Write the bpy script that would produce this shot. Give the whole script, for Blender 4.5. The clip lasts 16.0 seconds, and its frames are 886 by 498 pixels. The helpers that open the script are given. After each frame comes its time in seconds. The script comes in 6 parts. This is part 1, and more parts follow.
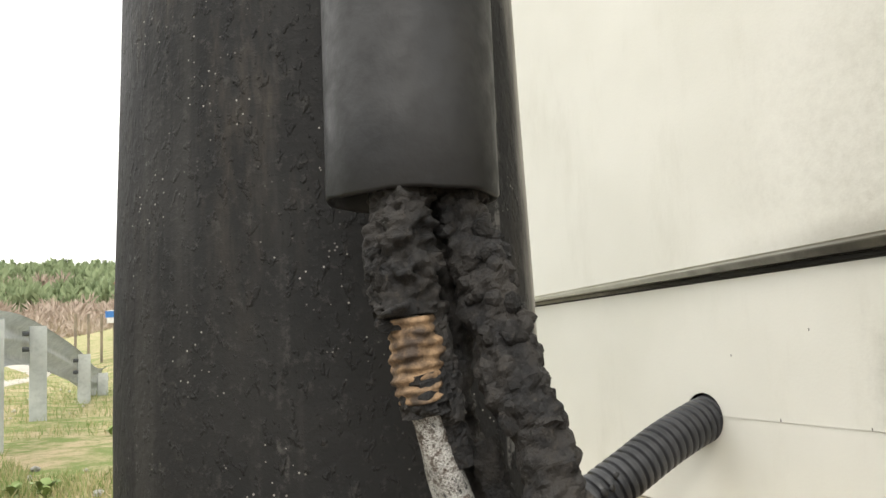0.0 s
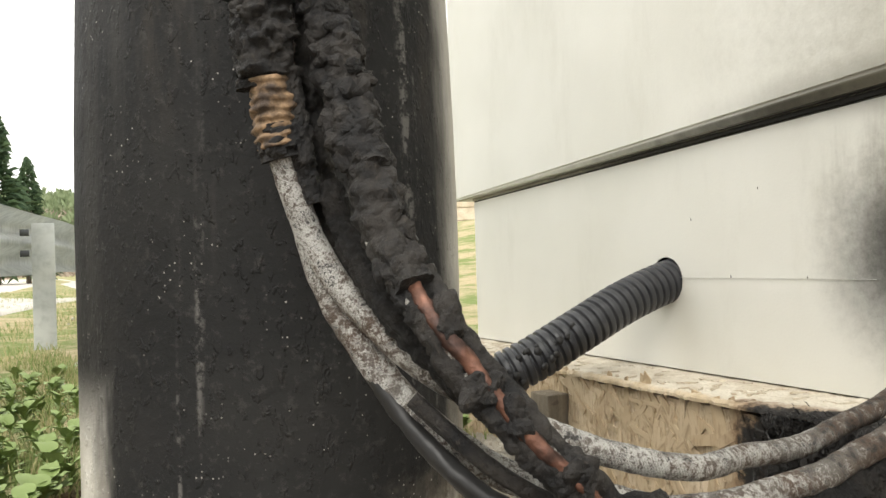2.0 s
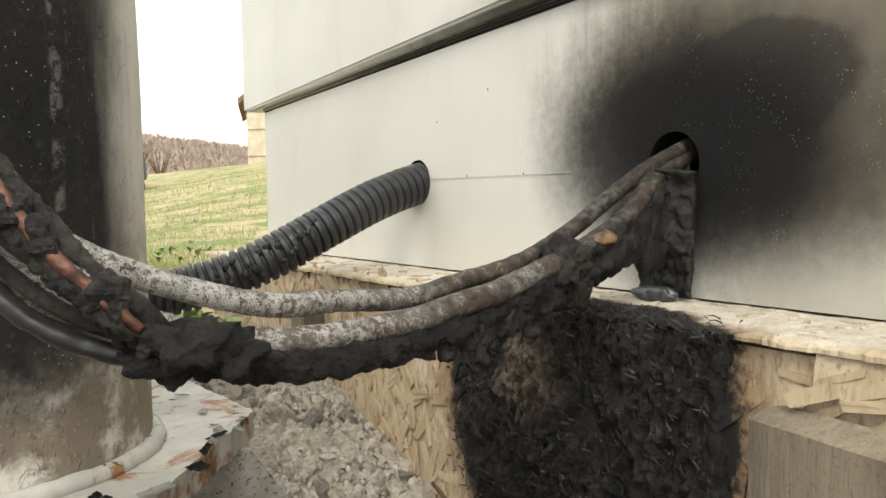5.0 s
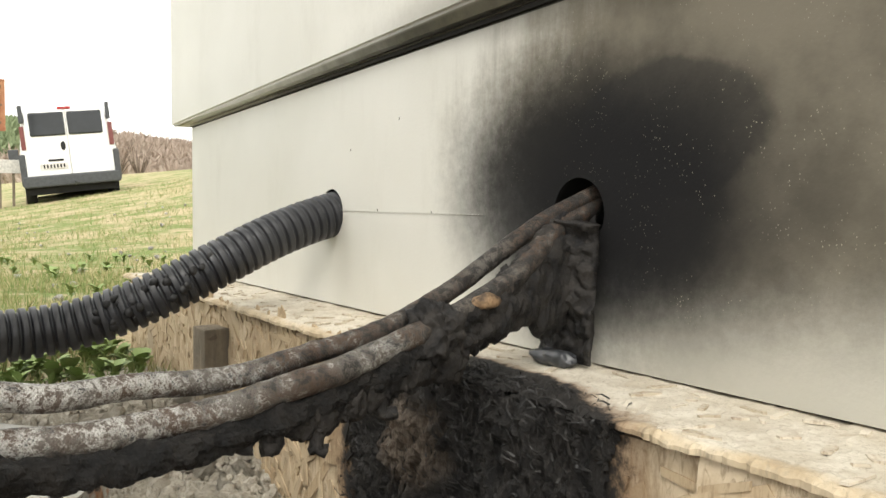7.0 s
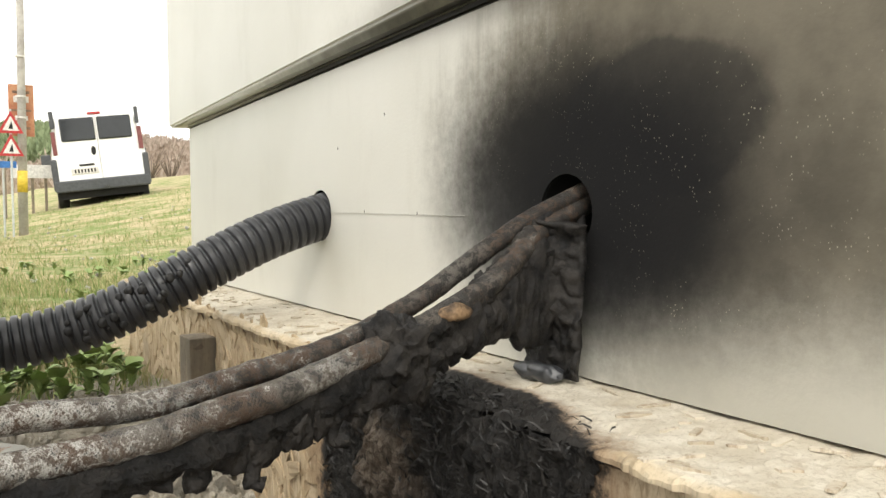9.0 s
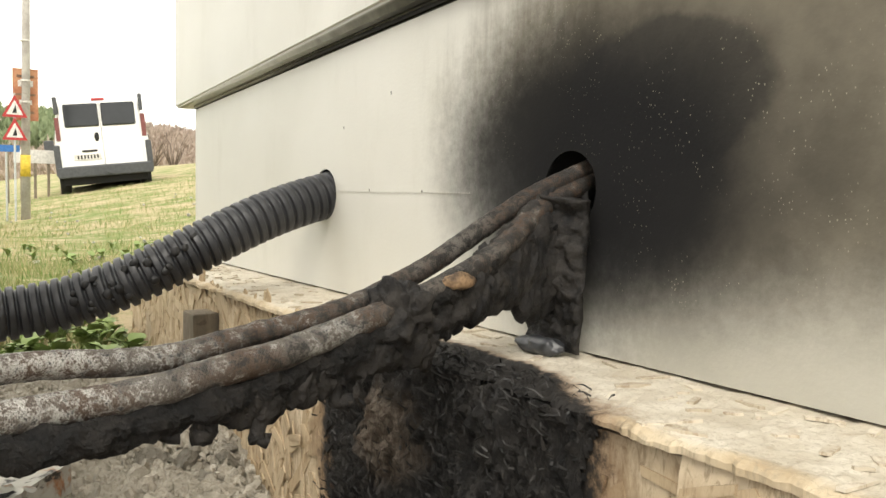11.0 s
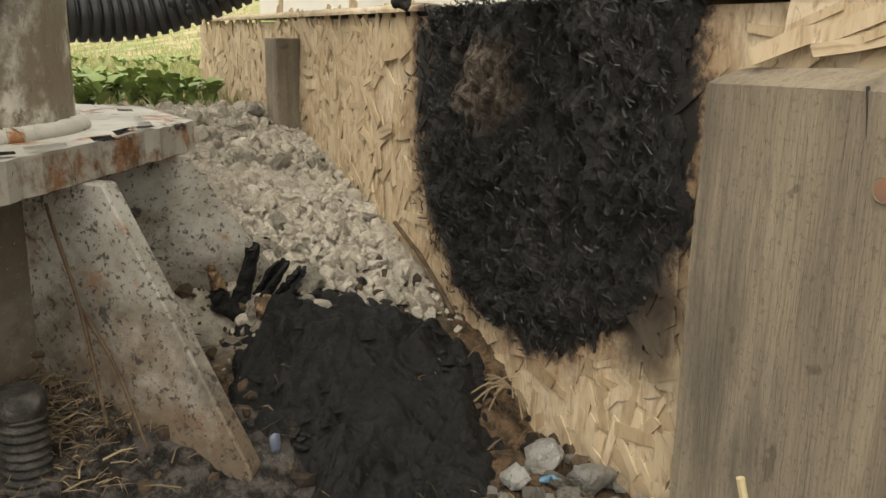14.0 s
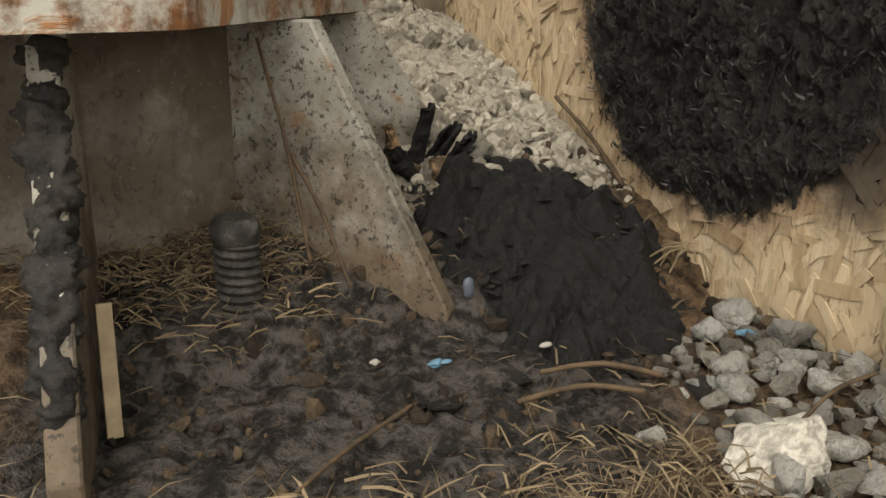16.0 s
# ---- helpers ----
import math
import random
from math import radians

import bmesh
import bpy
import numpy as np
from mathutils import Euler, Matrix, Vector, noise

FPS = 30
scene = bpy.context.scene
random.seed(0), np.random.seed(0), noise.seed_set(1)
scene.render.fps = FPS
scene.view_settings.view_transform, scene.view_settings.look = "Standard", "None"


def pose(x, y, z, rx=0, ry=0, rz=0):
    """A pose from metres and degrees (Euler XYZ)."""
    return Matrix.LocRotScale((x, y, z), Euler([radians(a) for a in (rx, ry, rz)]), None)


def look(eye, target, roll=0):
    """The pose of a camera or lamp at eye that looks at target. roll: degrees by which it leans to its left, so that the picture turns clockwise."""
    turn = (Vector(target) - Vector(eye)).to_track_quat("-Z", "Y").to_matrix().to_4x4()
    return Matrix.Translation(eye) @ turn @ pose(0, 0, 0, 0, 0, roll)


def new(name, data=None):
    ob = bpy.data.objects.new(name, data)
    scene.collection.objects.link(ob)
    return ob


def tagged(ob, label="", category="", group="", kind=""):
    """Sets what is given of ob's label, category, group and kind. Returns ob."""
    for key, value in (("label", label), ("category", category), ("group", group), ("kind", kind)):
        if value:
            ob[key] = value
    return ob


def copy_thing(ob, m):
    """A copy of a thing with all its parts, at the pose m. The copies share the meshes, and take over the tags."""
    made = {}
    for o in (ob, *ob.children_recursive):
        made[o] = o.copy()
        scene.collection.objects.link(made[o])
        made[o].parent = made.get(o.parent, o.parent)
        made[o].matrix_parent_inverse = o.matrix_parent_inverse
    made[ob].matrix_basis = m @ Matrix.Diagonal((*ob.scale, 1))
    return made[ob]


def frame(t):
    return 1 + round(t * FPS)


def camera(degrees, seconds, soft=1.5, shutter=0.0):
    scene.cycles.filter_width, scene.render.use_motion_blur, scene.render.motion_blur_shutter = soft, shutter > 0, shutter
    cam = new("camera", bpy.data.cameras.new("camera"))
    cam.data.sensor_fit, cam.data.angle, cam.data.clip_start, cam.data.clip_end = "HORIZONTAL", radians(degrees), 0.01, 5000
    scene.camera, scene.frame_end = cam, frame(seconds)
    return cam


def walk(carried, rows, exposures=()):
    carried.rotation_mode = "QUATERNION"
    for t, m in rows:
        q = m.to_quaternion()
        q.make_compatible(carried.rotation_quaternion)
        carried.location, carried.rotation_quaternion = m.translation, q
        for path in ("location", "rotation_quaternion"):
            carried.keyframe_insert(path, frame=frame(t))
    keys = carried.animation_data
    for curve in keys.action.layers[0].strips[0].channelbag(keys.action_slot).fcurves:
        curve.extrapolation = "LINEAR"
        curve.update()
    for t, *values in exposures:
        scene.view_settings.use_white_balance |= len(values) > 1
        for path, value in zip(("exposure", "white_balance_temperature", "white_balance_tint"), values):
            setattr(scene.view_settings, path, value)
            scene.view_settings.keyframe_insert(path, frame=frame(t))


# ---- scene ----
cam = camera(56.0, 16.0)
PATH = [
    (0, (-0.021, -0.02, 0.928), (0.95, 1.719, 1.11), -2.3),
    (0.5, (-0.013, -0.037, 0.905), (0.938, 1.715, 1.065), -2.3),
    (1, (0.011, -0.077, 0.88), (0.934, 1.694, 0.98), -1.5),
    (1.5, (0.033, -0.102, 0.857), (0.893, 1.703, 0.922), -1.7),
    (2, (0.06, -0.154, 0.805), (0.913, 1.655, 0.829), -1.7),
    (2.5, (0.067, -0.17, 0.779), (0.929, 1.634, 0.764), -1.8),
    (3, (0.083, -0.196, 0.756), (0.958, 1.602, 0.696), -1.3),
    (3.5, (0.113, -0.224, 0.74), (1.012, 1.56, 0.645), -1.0),
    (4, (0.151, -0.24, 0.725), (1.094, 1.521, 0.621), -1.6),
    (4.5, (0.206, -0.281, 0.729), (1.243, 1.425, 0.606), -0.6),
    (5, (0.231, -0.287, 0.732), (1.34, 1.372, 0.602), -0.9),
    (7.5, (0.429, -0.253, 0.785), (1.574, 1.383, 0.673), 0.7),
    (8, (0.458, -0.244, 0.787), (1.601, 1.393, 0.672), -0.2),
    (8.5, (0.473, -0.236, 0.789), (1.596, 1.416, 0.689), -0.1),
    (9, (0.481, -0.231, 0.779), (1.564, 1.446, 0.663), -0.1),
    (11.5, (0.463, -0.246, 0.741), (1.546, 1.429, 0.595), 1.3),
    (12, (0.435, -0.266, 0.697), (1.528, 1.395, 0.487), 1.1),
    (12.5, (0.407, -0.27, 0.661), (1.495, 1.388, 0.398), 1.6),
    (13, (0.392, -0.276, 0.616), (1.472, 1.374, 0.286), 1.1),
    (13.5, (0.374, -0.278, 0.584), (1.437, 1.368, 0.182), 1.1),
    (14, (0.356, -0.286, 0.549), (1.357, 1.378, 0.069), 0.9),
    (14.5, (0.33, -0.278, 0.517), (1.275, 1.403, -0.015), 1.0),
    (15, (0.307, -0.27, 0.484), (1.229, 1.409, -0.09), 0.8),
    (15.5, (0.271, -0.255, 0.465), (1.144, 1.442, -0.134), 0.9),
    (16, (0.238, -0.245, 0.455), (1.075, 1.463, -0.162), 1.0),
]
EXPOSURES = [(0.0, 0.6, 6450, 10), (9.0, 0.62, 6500, 10), (12.5, 0.65, 6850, 10), (16.0, 0.63, 6950, 10)]
walk(cam, [(t, look(eye, target, roll)) for t, eye, target, roll in PATH], EXPOSURES)

# ---- light ----
SUN_DIR = Vector((0.45, 0.55, -0.75)).normalized()
world = bpy.data.worlds.new("overcast_sky")
scene.world = world
world.use_nodes = True
wn = world.node_tree
sky = wn.nodes.new("ShaderNodeTexSky")
sky.sky_type, sky.sun_disc = "NISHITA", False
sky.sun_elevation, sky.sun_rotation = radians(46), radians(219)
sky.air_density, sky.dust_density = 1.0, 4.0
haze = wn.nodes.new("ShaderNodeMix")
haze.data_type = "RGBA"
haze.inputs[0].default_value = 0.9
wn.links.new(sky.outputs[0], haze.inputs[6])
haze.inputs[7].default_value = (14.2, 14.0, 13.3, 1)
wn.links.new(haze.outputs[2], wn.nodes["Background"].inputs[0])
wn.nodes["Background"].inputs[1].default_value = 0.1
sun = new("sun", bpy.data.lights.new("sun", "SUN"))
sun.data.energy, sun.data.angle, sun.data.color = 1.0, radians(25), (1.0, 0.96, 0.88)
sun.matrix_world = look((-4, -5, 8), Vector((-4, -5, 8)) + SUN_DIR)


# ---- materials ----
class Mat:
    """A small builder for node materials."""

    def __init__(self, name, rough=0.8, metal=0.0):
        self.m = bpy.data.materials.new(name)
        self.m.use_nodes = True
        self.t = self.m.node_tree
        self.b = self.t.nodes["Principled BSDF"]
        self.b.inputs["Roughness"].default_value = rough
        self.b.inputs["Metallic"].default_value = metal
        self.co = self.node("ShaderNodeTexCoord").outputs["Object"]

    def node(self, kind, ins=None, operation="", data_type="", smooth=False):
        n = self.t.nodes.new(kind)
        if operation:
            n.operation = operation
        if data_type:
            n.data_type = data_type
        if smooth:
            n.clamp, n.interpolation_type = True, "SMOOTHSTEP"
        for k, v in (ins or {}).items():
            self.put(n.inputs[k], v)
        return n

    def put(self, socket, v):
        if isinstance(v, bpy.types.NodeSocket):
            self.t.links.new(v, socket)
        elif isinstance(v, tuple) and len(v) == 3 and socket.type == "RGBA":
            socket.default_value = (*v, 1)
        else:
            socket.default_value = v

    def noise(self, scale, detail=4.0, rough=0.55, vec=None, stretch=None, dist=0.0):
        vec = vec or self.co
        if stretch:
            vec = self.node("ShaderNodeMapping", {0: vec, 3: stretch}).outputs[0]
        return self.node("ShaderNodeTexNoise", {"Vector": vec, "Scale": scale, "Detail": detail, "Roughness": rough, "Distortion": dist}).outputs[0]

    def voronoi(self, scale, out="Distance", vec=None):
        return self.node("ShaderNodeTexVoronoi", {"Vector": vec or self.co, "Scale": scale}).outputs[out]

    def ramp(self, fac, lo, hi, a=0.0, b=1.0):
        return self.node("ShaderNodeMapRange", {0: fac, 1: lo, 2: hi, 3: a, 4: b}, smooth=True).outputs[0]

    def math(self, op, a, b=0.0):
        return self.node("ShaderNodeMath", {0: a, 1: b}, operation=op).outputs[0]

    def mix(self, fac, a, b):
        return self.node("ShaderNodeMix", {0: fac, 6: a, 7: b}, data_type="RGBA").outputs[2]

    def xyz(self):
        n = self.node("ShaderNodeSeparateXYZ", {0: self.co})
        return n.outputs[0], n.outputs[1], n.outputs[2]

    def ball(self, centre, radii, wobble=0.3, scale=6.0):
        """Distance from a centre in units of radii, with an uneven outline."""
        v = self.node("ShaderNodeVectorMath", {0: self.co, 1: centre}, operation="SUBTRACT").outputs[0]
        v = self.node("ShaderNodeVectorMath", {0: v, 1: tuple(1 / r for r in radii)}, operation="MULTIPLY").outputs[0]
        d = self.node("ShaderNodeVectorMath", {0: v}, operation="LENGTH").outputs["Value"]
        n = self.math("MULTIPLY", self.math("SUBTRACT", self.noise(scale, 5), 0.5), wobble * 2)
        return self.math("ADD", d, n)

    def island(self):
        return self.node("ShaderNodeNewGeometry").outputs["Random Per Island"]

    def each(self):
        return self.node("ShaderNodeObjectInfo").outputs["Random"]

    def done(self, colour, rough=None, bump=None, height=0.3, depth=0.002, metal=None, spec=None):
        if spec is not None:
            self.put(self.b.inputs["Specular IOR Level"], spec)
        self.put(self.b.inputs["Base Color"], colour)
        if rough is not None:
            self.put(self.b.inputs["Roughness"], rough)
        if metal is not None:
            self.put(self.b.inputs["Metallic"], metal)
        if bump is not None:
            n = self.node("ShaderNodeBump", {"Strength": height, "Distance": depth, "Height": bump})
            self.t.links.new(n.outputs[0], self.b.inputs["Normal"])
        return self.m


def speckled(name, a, b, scale, rough=0.8, height=0.4, depth=0.003, metal=0.0, c=None, stretch=None):
    """Two or three tones at two scales, with relief."""
    k = Mat(name, rough, metal)
    n1, n2 = k.noise(scale, 5, stretch=stretch), k.noise(scale * 6, 4, stretch=stretch)
    col = k.mix(k.ramp(n1, 0.35, 0.65), a, b)
    if c:
        col = k.mix(k.ramp(n2, 0.52, 0.7), col, c)
    else:
        col = k.mix(k.ramp(n2, 0.4, 0.8, 0, 0.4), col, tuple(x * 0.6 for x in a))
    return k.done(col, k.ramp(n2, 0.3, 0.7, rough - 0.12, min(1, rough + 0.1)), k.math("ADD", n1, n2), height, depth)


def paint_cabinet():
    k = Mat("white_sheet_steel", 0.42)
    x, y, z = k.xyz()
    base = k.mix(k.ramp(k.noise(3.0, 3), 0.3, 0.7), (0.66, 0.65, 0.585), (0.72, 0.71, 0.65))
    n = k.noise(28, 6, 0.65)
    base = k.mix(k.ramp(k.noise(9, 6, 0.7, stretch=(1, 1, 0.3)), 0.52, 0.8, 0, 0.25), base, (0.45, 0.43, 0.35))
    fine = k.math("MULTIPLY", k.math("SUBTRACT", k.noise(60, 6, 0.75), 0.5), 0.5)
    drip = k.math("MULTIPLY", k.math("SUBTRACT", k.noise(30, 5, 0.65, stretch=(1, 1, 0.12)), 0.5), 0.45)
    film = k.math("ADD", k.ball((1.05, 0.05, 0.78), (5, 0.55, 0.34), 0.16, 5), fine)
    base = k.mix(k.ramp(film, 1.05, 0.6, 0, 0.55), base, (0.30, 0.28, 0.22))
    # brown haze over the whole area up to the fold
    hz = k.math("ADD", k.ball((1.05, 0.20, 0.87), (5, 0.50, 0.25), 0.14, 5), k.math("MULTIPLY", fine, 0.35))
    hz = k.math("ADD", hz, k.math("MULTIPLY", drip, k.ramp(z, 0.80, 0.95)))
    tone = k.mix(k.ramp(k.noise(7, 5, 0.6), 0.35, 0.65), (0.105, 0.094, 0.072), (0.185, 0.166, 0.128))
    col = k.mix(k.ramp(hz, 1.03, 0.52, 0, 0.95), base, tone)
    # black soot on the side of the cables, then the dense plume with its scalloped upper edge
    side = k.math("ADD", k.ball((1.05, 0.455, 0.790), (5, 0.245, 0.185), 0.12, 6), k.math("MULTIPLY", fine, 0.5))
    col = k.mix(k.ramp(side, 1.12, 0.40, 0, 0.93), col, (0.021, 0.0205, 0.0195))
    core = k.math("ADD", k.ball((1.05, 0.350, 0.772), (5, 0.185, 0.132), 0.16, 11), k.math("MULTIPLY", fine, 0.22))
    peak = k.math("ADD", k.ball((1.05, 0.30, 0.852), (5, 0.125, 0.074), 0.20, 17), k.math("MULTIPLY", fine, 0.15))
    col = k.mix(k.ramp(peak, 1.03, 0.88, 0, 0.6), col, (0.040, 0.039, 0.038))
    col = k.mix(k.ramp(core, 1.55, 0.50, 0, 0.95), col, (0.0165, 0.0165, 0.0172))
    # soot and painted shade under the fold, soot drifting up the front above
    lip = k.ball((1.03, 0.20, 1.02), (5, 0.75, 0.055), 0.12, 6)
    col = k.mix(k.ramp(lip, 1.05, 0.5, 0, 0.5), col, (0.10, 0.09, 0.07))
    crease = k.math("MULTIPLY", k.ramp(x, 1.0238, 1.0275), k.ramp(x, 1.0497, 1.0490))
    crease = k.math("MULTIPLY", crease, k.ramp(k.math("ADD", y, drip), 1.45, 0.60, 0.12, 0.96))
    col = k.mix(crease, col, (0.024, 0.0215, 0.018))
    up = k.math("ADD", k.ball((1.02, 0.10, 1.10), (5, 0.85, 0.50), 0.2, 4), fine)
    up = k.math("MULTIPLY", k.ramp(up, 1.0, 0.2, 0, 0.7), k.ramp(x, 1.040, 1.034))
    col = k.mix(up, col, (0.25, 0.23, 0.17))
    # bare flecks of paint inside the soot, fine and coarse, some run into short streaks
    for scale, size, few, long in ((330.0, 0.26, 0.55, 0.7), (190.0, 0.15, 0.70, 0.5), (110.0, 0.08, 0.80, 0.3)):
        vec = k.node("ShaderNodeMapping", {0: k.co, 3: (1, 1, long)}).outputs[0]
        v = k.node("ShaderNodeTexVoronoi", {"Vector": vec, "Scale": scale})
        spot = k.math("MULTIPLY", k.ramp(v.outputs["Distance"], size, size * 0.5), k.ramp(k.noise(16, 3), 0.44, 0.6))
        spot = k.math("MULTIPLY", spot, k.ramp(k.node("ShaderNodeSeparateColor", {0: v.outputs["Color"]}).outputs[0], few, few + 0.03))
        spot = k.math("MULTIPLY", spot, k.ramp(hz, 1.0, 0.7))
        spot = k.math("MULTIPLY", spot, k.ramp(side, 0.5, 0.95, 0.35, 1.0))
        col = k.mix(k.math("MULTIPLY", spot, 0.85), col, (0.34, 0.315, 0.25))
    rough = k.ramp(hz, 1.0, 0.7, 0.42, 0.9)
    return k.done(col, rough, k.math("ADD", n, k.noise(220, 2)), 0.2, 0.0012, spec=k.ramp(hz, 1.0, 0.65, 0.5, 0.06))


def paint_pole():
    k = Mat("sooted_galvanised_steel", 0.62)
    x, y, z = k.xyz()
    n = k.noise(7, 6, 0.65)
    streak = k.noise(26, 5, 0.6, stretch=(1, 1, 0.06))
    zinc = k.mix(k.ramp(n, 0.35, 0.7), (0.54, 0.515, 0.45), (0.66, 0.635, 0.57))
    zinc = k.mix(k.ramp(streak, 0.5, 0.75, 0, 0.45), zinc, (0.34, 0.32, 0.26))
    # soot ends at a ragged line above the foot, and along both flanks
    low = k.math("ADD", z, k.math("MULTIPLY", k.math("SUBTRACT", n, 0.5), 0.20))
    low = k.math("ADD", low, k.math("MULTIPLY", x, -0.30))
    fine = k.math("MULTIPLY", k.math("SUBTRACT", k.noise(45, 6, 0.7), 0.5), 0.09)
    m_low = k.ramp(k.math("ADD", low, fine), 0.375, 0.505)
    side = k.math("ADD", x, k.math("MULTIPLY", k.math("SUBTRACT", k.noise(9, 5, 0.6, stretch=(1, 1, 0.25)), 0.5), 0.09))
    m_side = k.math("MULTIPLY", k.ramp(side, 0.462, 0.405), k.math("MAXIMUM", k.ramp(side, 0.085, 0.115), k.ramp(z, 0.60, 0.72)))
    soot = k.math("MULTIPLY", m_low, m_side)
    soot_c = k.mix(k.ramp(k.noise(5, 4), 0.4, 0.7), (0.0165, 0.0165, 0.0165), (0.026, 0.0253, 0.024))
    soot_c = k.mix(k.ramp(k.noise(90, 6, 0.75), 0.53, 0.68, 0, 0.6), soot_c, (0.058, 0.056, 0.052))
    soot_c = k.mix(k.ramp(k.noise(16, 5, 0.65, stretch=(1, 1, 0.05)), 0.53, 0.66, 0, 0.45), soot_c, (0.050, 0.048, 0.044))
    wash = k.math("MULTIPLY", k.ramp(k.noise(12, 6, 0.7, stretch=(1, 1, 0.25)), 0.5, 0.75), k.ramp(z, 0.85, 1.2))
    soot_c = k.mix(k.math("MULTIPLY", wash, 0.75), soot_c, (0.125, 0.105, 0.08))
    brown = k.math("MULTIPLY", k.ramp(k.noise(13, 6, 0.65), 0.38, 0.54), k.ramp(low, 0.66, 0.40))
    zinc = k.mix(k.math("MULTIPLY", brown, 0.8), zinc, (0.13, 0.092, 0.048))
    rust = k.math("MULTIPLY", k.ramp(k.noise(19, 6, 0.7), 0.57, 0.66), k.ramp(low, 0.56, 0.36))
    zinc = k.mix(k.math("MULTIPLY", rust, 0.8), zinc, (0.085, 0.055, 0.032))
    # Dirt and the plate's shade, mixed as brown into the shaft below it.
    foot = k.math("MULTIPLY", k.ramp(z, 0.418, 0.410), k.ramp(k.noise(10, 6, 0.7), 0.30, 0.55, 0.6, 0.9))
    zinc = k.mix(foot, zinc, (0.105, 0.085, 0.062))
    col = k.mix(soot, zinc, soot_c)
    spot = 0.0
    for scale, size, few in ((240.0, 0.26, 0.85), (110.0, 0.13, 0.93)):
        v = k.node("ShaderNodeTexVoronoi", {"Vector": k.co, "Scale": scale})
        s = k.math("MULTIPLY", k.ramp(v.outputs["Distance"], size, size * 0.5), k.ramp(k.noise(13, 3), 0.46, 0.62))
        s = k.math("MULTIPLY", s, k.ramp(k.node("ShaderNodeSeparateColor", {0: v.outputs["Color"]}).outputs[0], few, few + 0.03))
        spot = k.math("MAXIMUM", s, spot)
    run = k.math("MULTIPLY", k.ramp(k.noise(30, 3, 0.5, stretch=(1, 1, 0.02)), 0.60, 0.66), k.ramp(k.noise(70, 4, 0.7), 0.46, 0.60))
    col = k.mix(k.math("MULTIPLY", spot, 0.75), col, (0.45, 0.43, 0.39))
    col = k.mix(k.math("MULTIPLY", run, 0.45), col, (0.26, 0.25, 0.23))
    rough = k.math("ADD", k.ramp(soot, 0, 1, 0.5, 0.64), k.ramp(n, 0.3, 0.7, -0.06, 0.1))
    blister = k.ramp(k.noise(110, 3, 0.6, stretch=(1, 1, 0.6)), 0.56, 0.66)
    return k.done(col, rough, k.math("ADD", k.math("MULTIPLY", n, 2.0), k.math("ADD", blister, k.noise(90, 5, 0.65))), 0.55, 0.003, spec=k.ramp(soot, 0, 1, 0.4, 0.18))


def paint_rusty(name="rust_streaked_steel", burnt=0.5):
    k = Mat(name, 0.75)
    n, n2 = k.noise(9, 6, 0.65), k.noise(60, 6, 0.7)
    x, y, z = k.xyz()
    col = k.mix(k.ramp(n, 0.35, 0.65), (0.27, 0.255, 0.215), (0.44, 0.425, 0.38))
    rust = k.ramp(k.noise(13, 7, 0.7), 0.54, 0.66)
    col = k.mix(k.math("MULTIPLY", rust, 0.8), col, (0.26, 0.115, 0.035))
    dirt = k.ramp(k.math("ADD", z, k.math("MULTIPLY", k.noise(16, 6, 0.7), 0.40)), 0.56, 0.38)
    col = k.mix(k.math("MULTIPLY", dirt, 0.92), col, k.mix(k.ramp(n, 0.4, 0.6), (0.055, 0.04, 0.026), (0.115, 0.077, 0.044)))
    pits = k.math("MAXIMUM", k.ramp(n2, 0.57, 0.64), k.ramp(k.noise(150, 4, 0.7), 0.57, 0.63))
    col = k.mix(k.ramp(k.noise(22, 7, 0.75), 0.48, 0.68, 0, 0.7), col, (0.16, 0.125, 0.085))
    col = k.mix(k.math("MULTIPLY", pits, 0.85), col, (0.03, 0.027, 0.022))
    return k.done(col, k.ramp(n2, 0.3, 0.7, 0.6, 0.9), k.math("ADD", n, n2), 0.6, 0.003)


def paint_plate():
    k = Mat("flaking_painted_plate", 0.6)
    n, n2 = k.noise(7, 6, 0.6), k.noise(40, 6, 0.7)
    col = k.mix(k.ramp(n, 0.4, 0.7), (0.40, 0.39, 0.345), (0.55, 0.54, 0.48))
    rust = k.ramp(k.noise(11, 6, 0.7, dist=0.8), 0.53, 0.62, 0, 0.9)
    col = k.mix(rust, col, k.mix(k.ramp(n2, 0.35, 0.65), (0.36, 0.14, 0.03), (0.22, 0.1, 0.045)))
    x, y, z = k.xyz()
    rim = k.math("MULTIPLY", k.ramp(z, 0.4515, 0.447), k.ramp(k.noise(14, 6, 0.75), 0.42, 0.6))
    col = k.mix(rim, col, k.mix(k.ramp(n2, 0.35, 0.65), (0.25, 0.10, 0.03), (0.11, 0.06, 0.03)))
    black = k.ramp(k.noise(15, 7, 0.7, dist=1.0), 0.60, 0.64)
    col = k.mix(black, col, (0.03, 0.026, 0.022))
    col = k.mix(k.ramp(n2, 0.55, 0.75, 0, 0.5), col, (0.3, 0.26, 0.2))
    return k.done(col, k.ramp(n2, 0.3, 0.7, 0.45, 0.8), k.math("ADD", k.math("MULTIPLY", rust, 0.8), n2), 0.5, 0.003)


